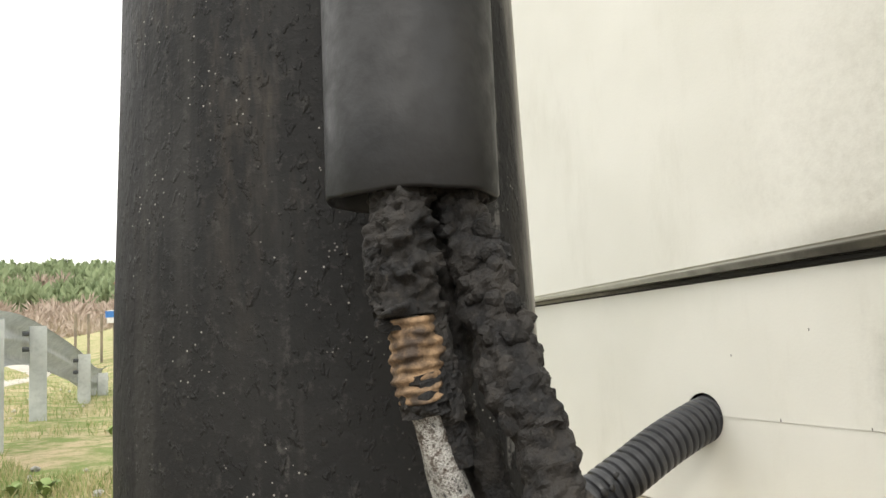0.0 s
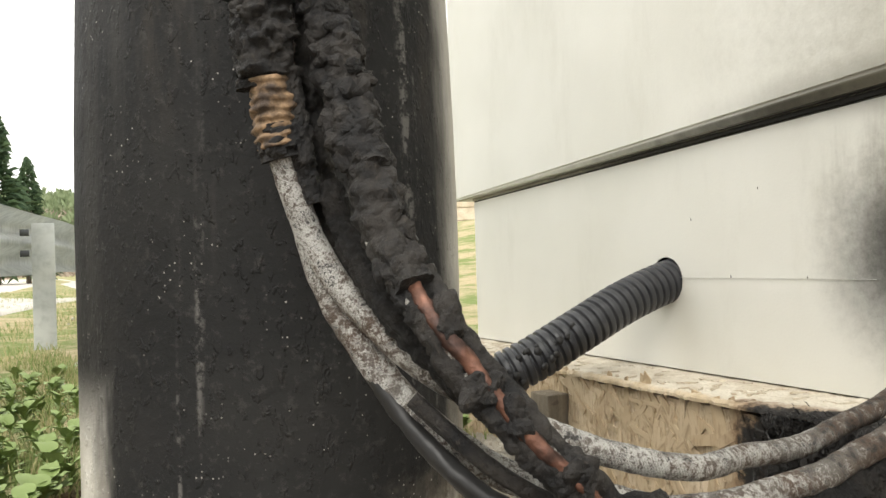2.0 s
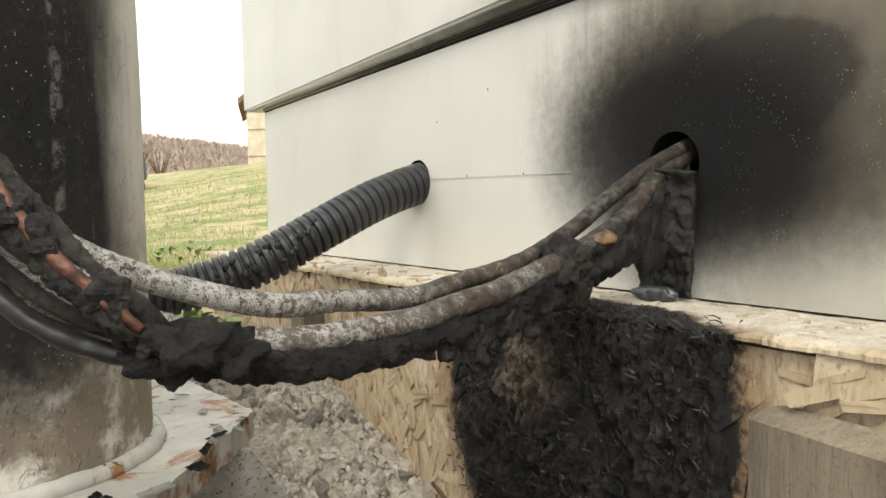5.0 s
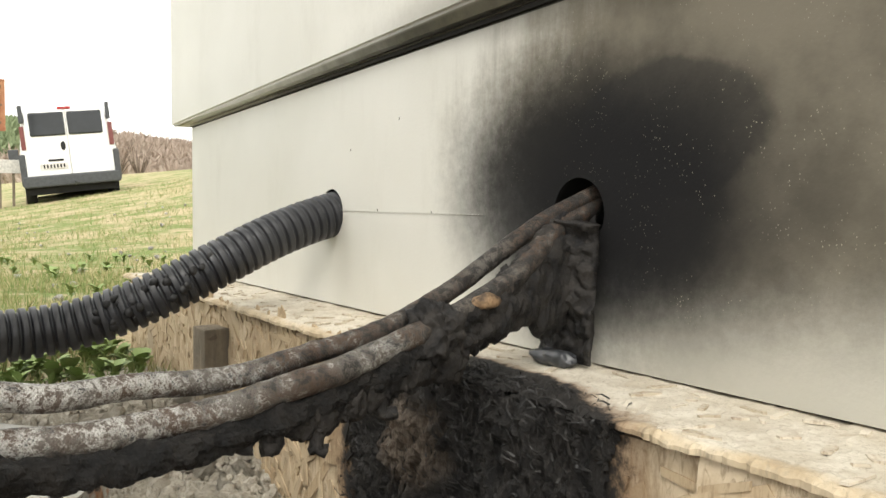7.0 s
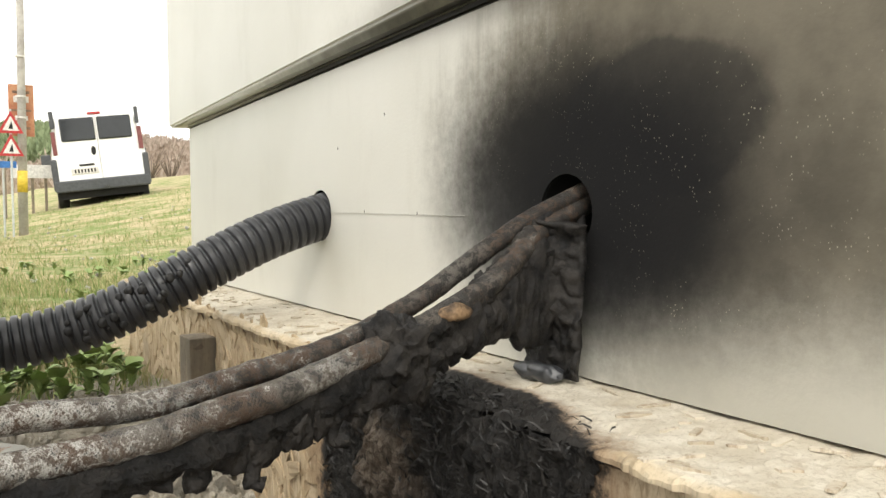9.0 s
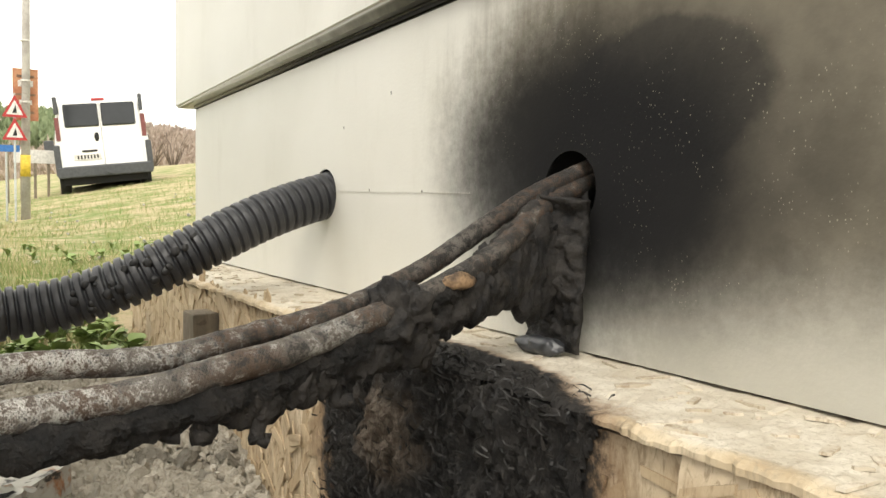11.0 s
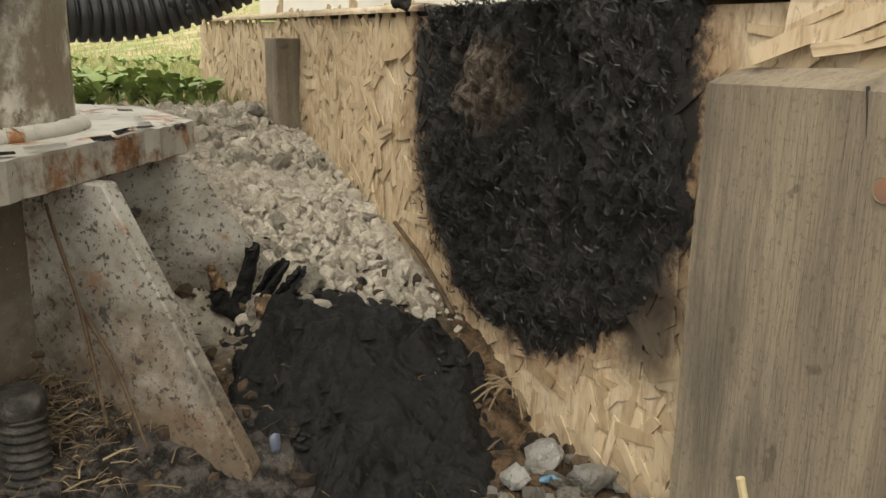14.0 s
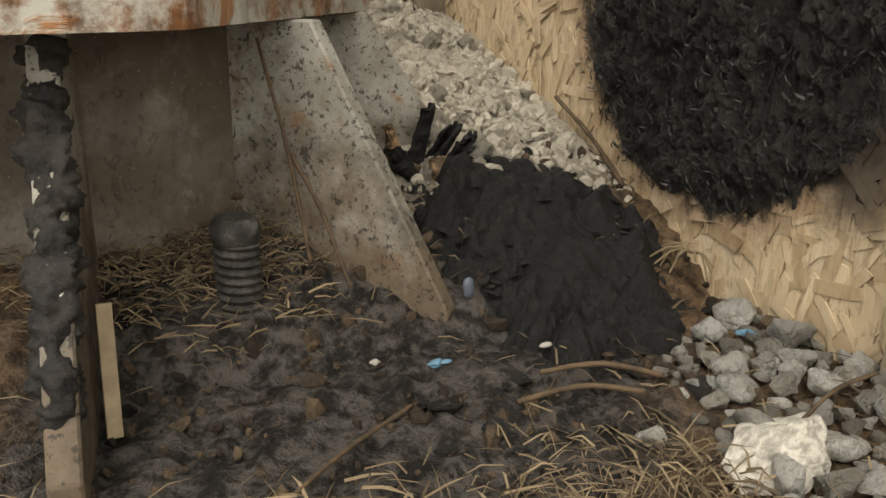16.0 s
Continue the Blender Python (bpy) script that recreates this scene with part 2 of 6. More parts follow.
def paint_char(name="charred_crust", a=(0.010, 0.010, 0.010), b=(0.028, 0.025, 0.022), c=(0.06, 0.052, 0.045), scale=40, depth=0.006):
    k = Mat(name, 0.78)
    n, n2 = k.noise(scale, 6, 0.7), k.noise(scale * 5, 5, 0.7)
    col = k.mix(k.ramp(n, 0.35, 0.65), a, b)
    col = k.mix(k.ramp(n2, 0.56, 0.72, 0, 0.7), col, c)
    return k.done(col, k.ramp(n2, 0.3, 0.7, 0.38, 0.95), k.math("ADD", n, n2), 1.0, depth, spec=0.3)


def paint_braid():
    """Woven steel armour over a cable, in the mesh's own length and girth."""
    k = Mat("scorched_steel_braid", 0.6, 0.15)
    x, y, z = k.xyz()
    uv = k.node("ShaderNodeSeparateXYZ", {0: k.node("ShaderNodeTexCoord").outputs["UV"]})
    u, v = uv.outputs[0], uv.outputs[1]
    p = k.math("SINE", k.math("ADD", k.math("MULTIPLY", u, 2300.0), k.math("MULTIPLY", v, 100.531)))
    q = k.math("SINE", k.math("SUBTRACT", k.math("MULTIPLY", u, 2300.0), k.math("MULTIPLY", v, 100.531)))
    weave = k.math("MAXIMUM", p, q)
    n, n2 = k.noise(15, 5, 0.6), k.noise(150, 6, 0.75)
    col = k.mix(k.ramp(n, 0.36, 0.62), (0.125, 0.113, 0.098), (0.080, 0.052, 0.035))
    # white zinc ash left in patches, thinner towards the cabinet
    ash = k.math("ADD", k.noise(170, 7, 0.85), k.math("MULTIPLY", k.math("SUBTRACT", k.noise(13, 4), 0.5), 0.30))
    ash = k.math("ADD", ash, k.ramp(x, 0.30, 0.90, 0.050, -0.015))
    col = k.mix(k.ramp(ash, 0.50, 0.58, 0, 0.92), col, (0.50, 0.49, 0.455))
    soot = k.math("ADD", k.noise(85, 7, 0.85), k.ramp(x, 0.5, 1.0, -0.02, 0.07))
    col = k.mix(k.ramp(soot, 0.52, 0.58, 0, 0.95), col, (0.020, 0.018, 0.016))
    col = k.mix(k.ramp(weave, 0.2, -0.4, 0, 0.2), col, (0.04, 0.035, 0.03))
    return k.done(col, k.ramp(n2, 0.3, 0.7, 0.42, 0.8), k.math("ADD", k.math("MULTIPLY", weave, 0.6), k.math("MULTIPLY", n2, 4.0)), 0.5, 0.0011)


def paint_osb(name="weathered_strand_board", pale=0.0):
    k = Mat(name, 0.85)
    x, y, z = k.xyz()
    n = k.noise(14, 6, 0.65)
    a, b = ((0.50, 0.395, 0.26), (0.66, 0.555, 0.40)) if not pale else ((0.52, 0.465, 0.365), (0.66, 0.61, 0.51))
    col = k.mix(k.ramp(n, 0.35, 0.65), a, b)
    if pale:
        front = k.ramp(k.math("ADD", x, k.math("MULTIPLY", n, 0.03)), 0.934, 0.918)
        col = k.mix(front, col, k.mix(k.ramp(n, 0.35, 0.65), (0.46, 0.36, 0.23), (0.60, 0.50, 0.35)))
    g = k.noise(30, 6, 0.7, stretch=(1, 1.0, 0.18), dist=1.0)
    col = k.mix(k.ramp(g, 0.50, 0.70, 0, 0.7 if not pale else 0.35), col, (0.26, 0.175, 0.095))
    col = k.mix(k.ramp(k.noise(130, 5, 0.7, stretch=(1, 1, 0.3), dist=1.5), 0.50, 0.66, 0, 0.55), col, (0.20, 0.13, 0.07) if not pale else (0.33, 0.28, 0.20))
    edge = k.math("MULTIPLY", k.math("SUBTRACT", k.noise(70, 6, 0.75), 0.5), 0.3)
    burn = k.math("ADD", k.ball((0.90, 0.458, 0.475), (0.078, 0.250, 0.258), 0.16, 12), edge)
    lobe = k.math("ADD", k.ball((0.90, 0.262, 0.30), (0.08, 0.046, 0.068), 0.45, 24), edge)
    col = k.mix(k.ramp(burn, 1.22, 1.0, 0, 0.7), col, (0.17, 0.092, 0.045))
    col = k.mix(k.ramp(burn, 1.07, 0.97), col, (0.014, 0.012, 0.010))
    col = k.mix(k.ramp(lobe, 1.5, 0.5, 0, 0.88), col, (0.030, 0.023, 0.017))
    return k.done(col, 0.85, k.math("ADD", n, g), 0.6, 0.004)


def paint_flake(name="wood_strand", a=(0.43, 0.325, 0.20), b=(0.60, 0.49, 0.335)):
    k = Mat(name, 0.8)
    r = k.island()
    g = k.noise(40, 5, 0.65, stretch=(1, 1, 0.25), dist=0.6)
    col = k.mix(r, a, b)
    col = k.mix(k.ramp(g, 0.47, 0.72, 0, 0.55), col, (0.33, 0.23, 0.13))
    col = k.mix(k.ramp(k.noise(160, 5, 0.7, stretch=(1, 1, 0.15)), 0.50, 0.66, 0, 0.55), col, (0.22, 0.145, 0.08))
    col = k.mix(k.ramp(k.noise(6, 4, 0.6), 0.55, 0.7, 0, 0.45), col, (0.36, 0.31, 0.24))
    edge = k.math("MULTIPLY", k.math("SUBTRACT", k.noise(70, 6, 0.75), 0.5), 0.3)
    burn = k.math("ADD", k.ball((0.90, 0.458, 0.475), (0.078, 0.250, 0.258), 0.16, 12), edge)
    lobe = k.math("ADD", k.ball((0.90, 0.262, 0.30), (0.08, 0.046, 0.068), 0.45, 24), edge)
    col = k.mix(k.ramp(burn, 1.24, 1.0, 0, 0.7), col, (0.17, 0.092, 0.045))
    col = k.mix(k.ramp(burn, 1.09, 0.98), col, (0.014, 0.012, 0.010))
    col = k.mix(k.ramp(lobe, 1.5, 0.5, 0, 0.88), col, (0.030, 0.023, 0.017))
    return k.done(col, 0.8, g, 0.5, 0.002)


def paint_burnt():
    """Charred strands: matt black, brittle glossy edges, a patch of brown ash."""
    k = Mat("burnt_board", 0.6)
    n, n2 = k.noise(42, 6, 0.7, stretch=(1, 1, 0.5)), k.noise(210, 6, 0.75, stretch=(1, 1, 0.4))
    col = k.mix(k.ramp(n, 0.36, 0.64), (0.008, 0.0077, 0.0075), (0.030, 0.0275, 0.025))
    col = k.mix(k.ramp(n2, 0.55, 0.70, 0, 0.7), col, (0.10, 0.09, 0.078))
    ash = k.ball((0.89, 0.52, 0.505), (0.2, 0.075, 0.062), 0.5, 22)
    col = k.mix(k.ramp(ash, 1.1, 0.5, 0, 0.75), col, k.mix(k.ramp(n2, 0.4, 0.6), (0.085, 0.058, 0.038), (0.20, 0.165, 0.13)))
    rim = k.ramp(k.xyz()[1], 0.655, 0.70)
    rim = k.math("MULTIPLY", rim, k.ramp(k.noise(38, 5, 0.7), 0.42, 0.58))
    col = k.mix(k.math("MULTIPLY", rim, 0.8), col, (0.15, 0.085, 0.05))
    return k.done(col, k.ramp(n2, 0.3, 0.7, 0.32, 0.85), k.math("ADD", n, n2), 1.0, 0.005, spec=0.35)


def paint_plank():
    k = Mat("grey_weathered_timber", 0.82)
    g = k.noise(24, 6, 0.65, stretch=(1, 1, 0.08), dist=0.5)
    f = k.noise(90, 5, 0.7, stretch=(1, 1, 0.1))
    col = k.mix(k.ramp(g, 0.35, 0.68), (0.30, 0.25, 0.18), (0.20, 0.166, 0.122))
    col = k.mix(k.ramp(f, 0.50, 0.70, 0, 0.5), col, (0.12, 0.10, 0.075))
    col = k.mix(k.ramp(k.noise(200, 5, 0.7), 0.52, 0.68, 0, 0.5), col, (0.09, 0.075, 0.055))
    col = k.mix(k.ramp(k.noise(7, 6, 0.7, stretch=(1, 1, 0.4)), 0.45, 0.65, 0, 0.7), col, (0.115, 0.102, 0.082))
    v = k.ramp(k.noise(34, 3, 0.5), 0.66, 0.72)
    col = k.mix(k.math("MULTIPLY", v, 0.6), col, (0.09, 0.07, 0.05))
    return k.done(col, 0.88, k.math("ADD", g, k.math("MULTIPLY", f, 2.0)), 0.7, 0.003, spec=0.3)


def paint_ground():
    k = Mat("soil_and_turf", 0.95)
    x, y, z = k.xyz()
    n, n2 = k.noise(6, 6, 0.65), k.noise(45, 6, 0.7)
    soil = k.mix(k.ramp(n2, 0.35, 0.65), (0.05, 0.036, 0.024), (0.20, 0.135, 0.08))
    ash = k.mix(k.ramp(n2, 0.4, 0.62), (0.016, 0.0155, 0.015), (0.105, 0.10, 0.095))
    burnt = k.ball((0.44, 0.36, 0.12), (0.32, 0.28, 0.4), 0.4, 8)
    soil = k.mix(k.ramp(k.noise(18, 6, 0.7), 0.5, 0.65, 0, 0.7), soil, (0.19, 0.12, 0.065))
    soil = k.mix(k.ramp(burnt, 1.05, 0.75, 0, 0.9), soil, ash)
    dust = k.mix(k.ramp(n2, 0.35, 0.65), (0.38, 0.345, 0.28), (0.53, 0.485, 0.40))
    wob = k.math("MULTIPLY", k.math("SUBTRACT", n, 0.5), 0.25)
    rub = k.ramp(k.math("ADD", y, wob), 0.58, 0.70)
    rub = k.math("MULTIPLY", rub, k.ramp(k.math("ADD", x, wob), 0.3, 0.45))
    col = k.mix(rub, soil, dust)
    far = k.ramp(k.math("ADD", y, k.math("MULTIPLY", wob, 1.2)), 1.45, 1.65)
    left = k.ramp(k.math("ADD", x, wob), 0.12, -0.05)
    far = k.math("MAXIMUM", far, k.math("MULTIPLY", left, k.ramp(y, 0.7, 0.9)))
    turf = k.mix(k.ramp(k.noise(1.6, 7, 0.75), 0.42, 0.58), (0.21, 0.27, 0.085), (0.52, 0.42, 0.26))
    turf = k.mix(k.ramp(k.noise(7, 5, 0.7), 0.52, 0.64, 0, 0.7), turf, (0.55, 0.45, 0.29))
    turf = k.mix(k.ramp(n2, 0.5, 0.7, 0, 0.6), turf, (0.13, 0.17, 0.05))
    col = k.mix(far, col, turf)
    return k.done(col, 0.95, k.math("ADD", n, k.math("MULTIPLY", n2, 2.0)), 1.0, 0.012, spec=0.2)


def paint_stone(name, a, b, c):
    k = Mat(name, 0.9)
    r = k.each() if name.startswith("field") else k.island()
    own = name.startswith("field")
    n = k.noise(2.2 if own else 60, 6, 0.7)
    n2 = k.noise(9 if own else 240, 5, 0.75)
    col = k.mix(r, a, b)
    col = k.mix(k.ramp(n, 0.45, 0.65, 0, 0.75), col, c)
    col = k.mix(k.ramp(n2, 0.52, 0.68, 0, 0.5), col, tuple(v * 0.5 for v in c))
    return k.done(col, 0.92, k.math("ADD", n, n2), 0.8, 0.06 if own else 0.003, spec=0.3)


def plain(name, colour, rough=0.6, metal=0.0, var=0.25, scale=20, bump=0.15):
    k = Mat(name, rough, metal)
    n = k.noise(scale, 5, 0.6)
    dark = tuple(x * (1 - var) for x in colour)
    return k.done(k.mix(k.ramp(n, 0.35, 0.65), colour, dark), None, n, bump, 0.002)


def shaded(name, a, b, rough=0.8, c=None):
    """Each separate piece takes its own tone between a and b."""
    k = Mat(name, rough)
    col = k.mix(k.island(), a, b)
    if c:
        col = k.mix(k.ramp(k.noise(3, 3), 0.5, 0.65), col, c)
    return k.done(col)


M_CAB, M_POLE, M_RUST, M_PLATE = paint_cabinet(), paint_pole(), paint_rusty(), paint_plate()
M_CHAR, M_BRAID, M_OSB, M_FLAKE, M_PLANK, M_GROUND = paint_char(), paint_braid(), paint_osb(), paint_flake(), paint_plank(), paint_ground()
M_SOOTY = paint_char("sooty_plastic_melt", (0.013, 0.013, 0.0135), (0.040, 0.036, 0.032), (0.085, 0.074, 0.062), 34, 0.003)
M_BURNT = paint_burnt()
M_EMBER = shaded("charred_strand", (0.006, 0.006, 0.006), (0.030, 0.0275, 0.025), 0.55)
M_LEDGE = paint_osb("weathered_ledge_board", 1.0)
M_CHIP = paint_flake("pale_ledge_chip", (0.47, 0.41, 0.31), (0.68, 0.62, 0.51))
M_PUDDLE = plain("grey_plastic_puddle", (0.060, 0.063, 0.068), 0.3, 0, 0.4, 40, 0.3)
M_PIPE = speckled("black_plastic_pipe", (0.011, 0.0112, 0.0118), (0.019, 0.0185, 0.018), 9, 0.52, 0.4, 0.002)
M_CONDUIT = speckled("dark_grey_corrugated_plastic", (0.022, 0.023, 0.026), (0.042, 0.043, 0.047), 14, 0.42, 0.15, 0.001)
M_TAR = paint_char("burnt_plastic_sheet", (0.007, 0.007, 0.007), (0.012, 0.0112, 0.0105), (0.032, 0.028, 0.024), 26, 0.005)
M_GASKET = plain("dirty_rubber_gasket", (0.05, 0.047, 0.04), 0.8)
M_DARK = plain("dark_inside", (0.02, 0.02, 0.02), 0.9)
M_COPPER = speckled("scorched_copper", (0.26, 0.125, 0.085), (0.05, 0.03, 0.025), 45, 0.5, 0.5, 0.002, 0.5)
M_TAN = speckled("blistered_inner_sheath", (0.05, 0.032, 0.02), (0.34, 0.22, 0.12), 70, 0.7, 0.6, 0.002)
M_BOLT = speckled("sooty_bolt_steel", (0.022, 0.021, 0.019), (0.075, 0.07, 0.062), 60, 0.68, 0.8, 0.003, 0.2)
M_RUBBLE = paint_stone("crushed_rubble", (0.36, 0.328, 0.268), (0.56, 0.518, 0.435), (0.31, 0.275, 0.22))
M_STONE = paint_stone("field_stone", (0.36, 0.345, 0.31), (0.78, 0.765, 0.72), (0.42, 0.39, 0.33))
M_RUBBLE_BIG = paint_stone("field_chunk", (0.20, 0.185, 0.155), (0.52, 0.49, 0.43), (0.24, 0.205, 0.16))
M_BROWN = paint_stone("burnt_pebble", (0.025, 0.019, 0.014), (0.13, 0.092, 0.058), (0.03, 0.022, 0.017))
M_STRAW = shaded("dry_straw", (0.045, 0.031, 0.018), (0.29, 0.22, 0.13))
M_STALK = shaded("pale_dry_stalk", (0.44, 0.36, 0.21), (0.52, 0.43, 0.26))
M_GRASS = shaded("thin_grass", (0.13, 0.22, 0.045), (0.46, 0.40, 0.21))
M_LEAF = shaded("weed_leaf", (0.11, 0.19, 0.045), (0.30, 0.37, 0.13), 0.6)
M_ZINC = speckled("galvanised_rail", (0.42, 0.44, 0.43), (0.52, 0.54, 0.52), 5, 0.5, 0.1, 0.001, 0.3)
M_ROAD = speckled("pale_dusty_road", (0.55, 0.51, 0.45), (0.68, 0.64, 0.57), 2, 0.9, 0.4, 0.004)
M_WHITE = plain("white_vehicle_paint", (0.82, 0.82, 0.82), 0.3, 0, 0.04, 4, 0.0)
M_GREYP = plain("grey_bumper_plastic", (0.07, 0.075, 0.08), 0.6)
M_GLASS = plain("tinted_window_glass", (0.03, 0.034, 0.038), 0.08, 0, 0.2, 2, 0.0)
M_RED = plain("red_lens", (0.45, 0.03, 0.03), 0.3)
M_LENS = plain("dull_red_lamp_lens", (0.20, 0.06, 0.055), 0.35)
M_TYRE = plain("tyre_rubber", (0.02, 0.02, 0.02), 0.85)
M_CONC = speckled("grey_concrete", (0.34, 0.32, 0.29), (0.45, 0.43, 0.39), 4, 0.9)
M_BLUE = plain("blue_plastic_scrap", (0.12, 0.25, 0.36), 0.5)
M_BARK = speckled("brown_bark", (0.10, 0.075, 0.055), (0.17, 0.13, 0.1), 12, 0.9)
M_CONIFER = shaded("conifer_needles", (0.025, 0.055, 0.022), (0.07, 0.115, 0.045), 0.8)
# Both woods tones are lifted paler, with the haze of distance mixed in.
M_WOODS = shaded("hazy_bare_woods", (0.30, 0.235, 0.185), (0.46, 0.375, 0.305), 0.9, (0.36, 0.31, 0.24))
M_PINES = shaded("hazy_pine_crowns", (0.17, 0.22, 0.11), (0.27, 0.32, 0.17), 0.9)
M_HOUSE = speckled("pale_stone_slab", (0.55, 0.46, 0.34), (0.68, 0.6, 0.48), 3, 0.85)
M_ROOF = speckled("brown_roof_tile", (0.16, 0.10, 0.07), (0.27, 0.17, 0.11), 6, 0.85)
M_POSTER = speckled("faded_red_poster", (0.38, 0.14, 0.07), (0.5, 0.25, 0.13), 4, 0.6)
M_PALE = plain("off_white_sheet", (0.72, 0.7, 0.66), 0.6)
M_SIGNB = plain("blue_sign_sheet", (0.05, 0.2, 0.55), 0.5)
M_PLUG = plain("wood_plug", (0.27, 0.15, 0.095), 0.8)
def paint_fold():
    # Soot plus the gap's shade, painted in and deepening towards low y.
    k = Mat("sooty_shaded_underside", 0.6)
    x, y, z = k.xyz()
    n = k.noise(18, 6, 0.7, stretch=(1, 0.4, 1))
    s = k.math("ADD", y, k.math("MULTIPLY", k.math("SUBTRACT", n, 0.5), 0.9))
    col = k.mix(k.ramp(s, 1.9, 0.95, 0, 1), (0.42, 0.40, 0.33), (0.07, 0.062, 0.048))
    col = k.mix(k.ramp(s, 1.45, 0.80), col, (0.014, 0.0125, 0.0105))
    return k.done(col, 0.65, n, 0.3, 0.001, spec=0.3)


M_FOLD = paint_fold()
M_YELLOW = plain("yellow_paint", (0.7, 0.5, 0.05), 0.6)


# ---- building helpers ----
def thing(name, base, label, category, group="", kind=""):
    ob = new(name)
    ob.empty_display_size = 0.05
    ob.location = base
    return tagged(ob, label, category, group, kind)


def under(ob, parent):
    """Makes ob a part of parent while its mesh stays in world metres."""
    ob.parent = parent
    place = parent.matrix_basis.translation.copy()
    if parent.parent:
        place = Vector((0, 0, 0)) if parent.data else place
    ob.matrix_parent_inverse = Matrix.Translation(-place)
    return ob


def mesh_of(name, verts, faces, material, smooth=False, uv=None):
    me = bpy.data.meshes.new(name)
    me.from_pydata([tuple(map(float, v)) for v in verts], [], [tuple(map(int, f)) for f in faces])
    if uv is not None:
        layer = me.uv_layers.new(name="uv")
        idx = np.empty(len(me.loops), dtype=np.int32)
        me.loops.foreach_get("vertex_index", idx)
        layer.data.foreach_set("uv", np.asarray(uv, dtype=np.float32)[idx].ravel())
    me.materials.append(material)
    if smooth:
        me.polygons.foreach_set("use_smooth", [True] * len(me.polygons))
    me.update()
    return me


def part(name, bm, material, parent, label="", smooth=False):
    """Links a bmesh, a mesh, or verts and faces as one object under a thing or a part."""
    if isinstance(bm, bmesh.types.BMesh):
        me = bpy.data.meshes.new(name)
        bm.to_mesh(me)
        bm.free()
        me.materials.append(material)
        if smooth:
            me.polygons.foreach_set("use_smooth", [True] * len(me.polygons))
    elif isinstance(bm, tuple):
        me = mesh_of(name, bm[0], bm[1], material, smooth, bm[2] if len(bm) > 2 else None)
    else:
        me = bm
    ob = new(name, me)
    if parent:
        under(ob, parent)
    return tagged(ob, label)


def single(name, bm, material, label, category, group="", kind="", smooth=False):
    return tagged(part(name, bm, material, None, label, smooth), label, category, group, kind)


def box(lo, hi, bevel=0.0, bm=None, m=None):
    bm = bm or bmesh.new()
    lo, hi = Vector(lo), Vector(hi)
    mid, size = (lo + hi) / 2, hi - lo
    r = bmesh.ops.create_cube(bm, size=1, matrix=(m or Matrix()) @ Matrix.Translation(mid) @ Matrix.Diagonal((*size, 1)))
    if bevel:
        es = list({e for v in r["verts"] for e in v.link_edges})
        bmesh.ops.bevel(bm, geom=es, offset=bevel, segments=2, affect="EDGES", profile=0.6)
    return bm


def tube(a, b, r, r2=None, seg=16, bm=None, cap=True):
    bm = bm or bmesh.new()
    a, b = Vector(a), Vector(b)
    d = b - a
    m = Matrix.Translation((a + b) / 2) @ d.to_track_quat("Z", "Y").to_matrix().to_4x4()
    bmesh.ops.create_cone(bm, cap_ends=cap, segments=seg, radius1=r, radius2=r if r2 is None else r2, depth=d.length, matrix=m)
    return bm


def prism(outline, axis_from, axis_to, bm=None):
    """Joins an outline of points at one place with the same outline moved by a vector."""
    bm = bm or bmesh.new()
    d = Vector(axis_to) - Vector(axis_from)
    a = [bm.verts.new(Vector(p)) for p in outline]
    b = [bm.verts.new(Vector(p) + d) for p in outline]
    bm.faces.new(a[::-1])
    bm.faces.new(b)
    for i in range(len(a)):
        j = (i + 1) % len(a)
        bm.faces.new((a[i], a[j], b[j], b[i]))
    bmesh.ops.recalc_face_normals(bm, faces=bm.faces)
    return bm


def fractal(p, scale, octaves=4):
    return noise.fractal(Vector(p) * scale, 1.0, 2.0, octaves)


def spline(pts, step):
    """An even run of points along a smooth curve through pts."""
    p = np.array(pts, float)
    p = np.vstack([2 * p[0] - p[1], p, 2 * p[-1] - p[-2]])
    out = []
    for i in range(1, len(p) - 2):
        t = np.linspace(0, 1, 40, endpoint=False)[:, None]
        a, b, c, d = p[i - 1 : i + 3]
        out.append(0.5 * (2 * b + (c - a) * t + (2 * a - 5 * b + 4 * c - d) * t**2 + (3 * b - a - 3 * c + d) * t**3))
    out = np.vstack(out + [p[-2:-1]])
    s = np.concatenate([[0], np.cumsum(np.linalg.norm(np.diff(out, axis=0), axis=1))])
    k = np.linspace(0, s[-1], max(3, int(s[-1] / step)))
    return np.stack([np.interp(k, s, out[:, j]) for j in range(3)], 1), k


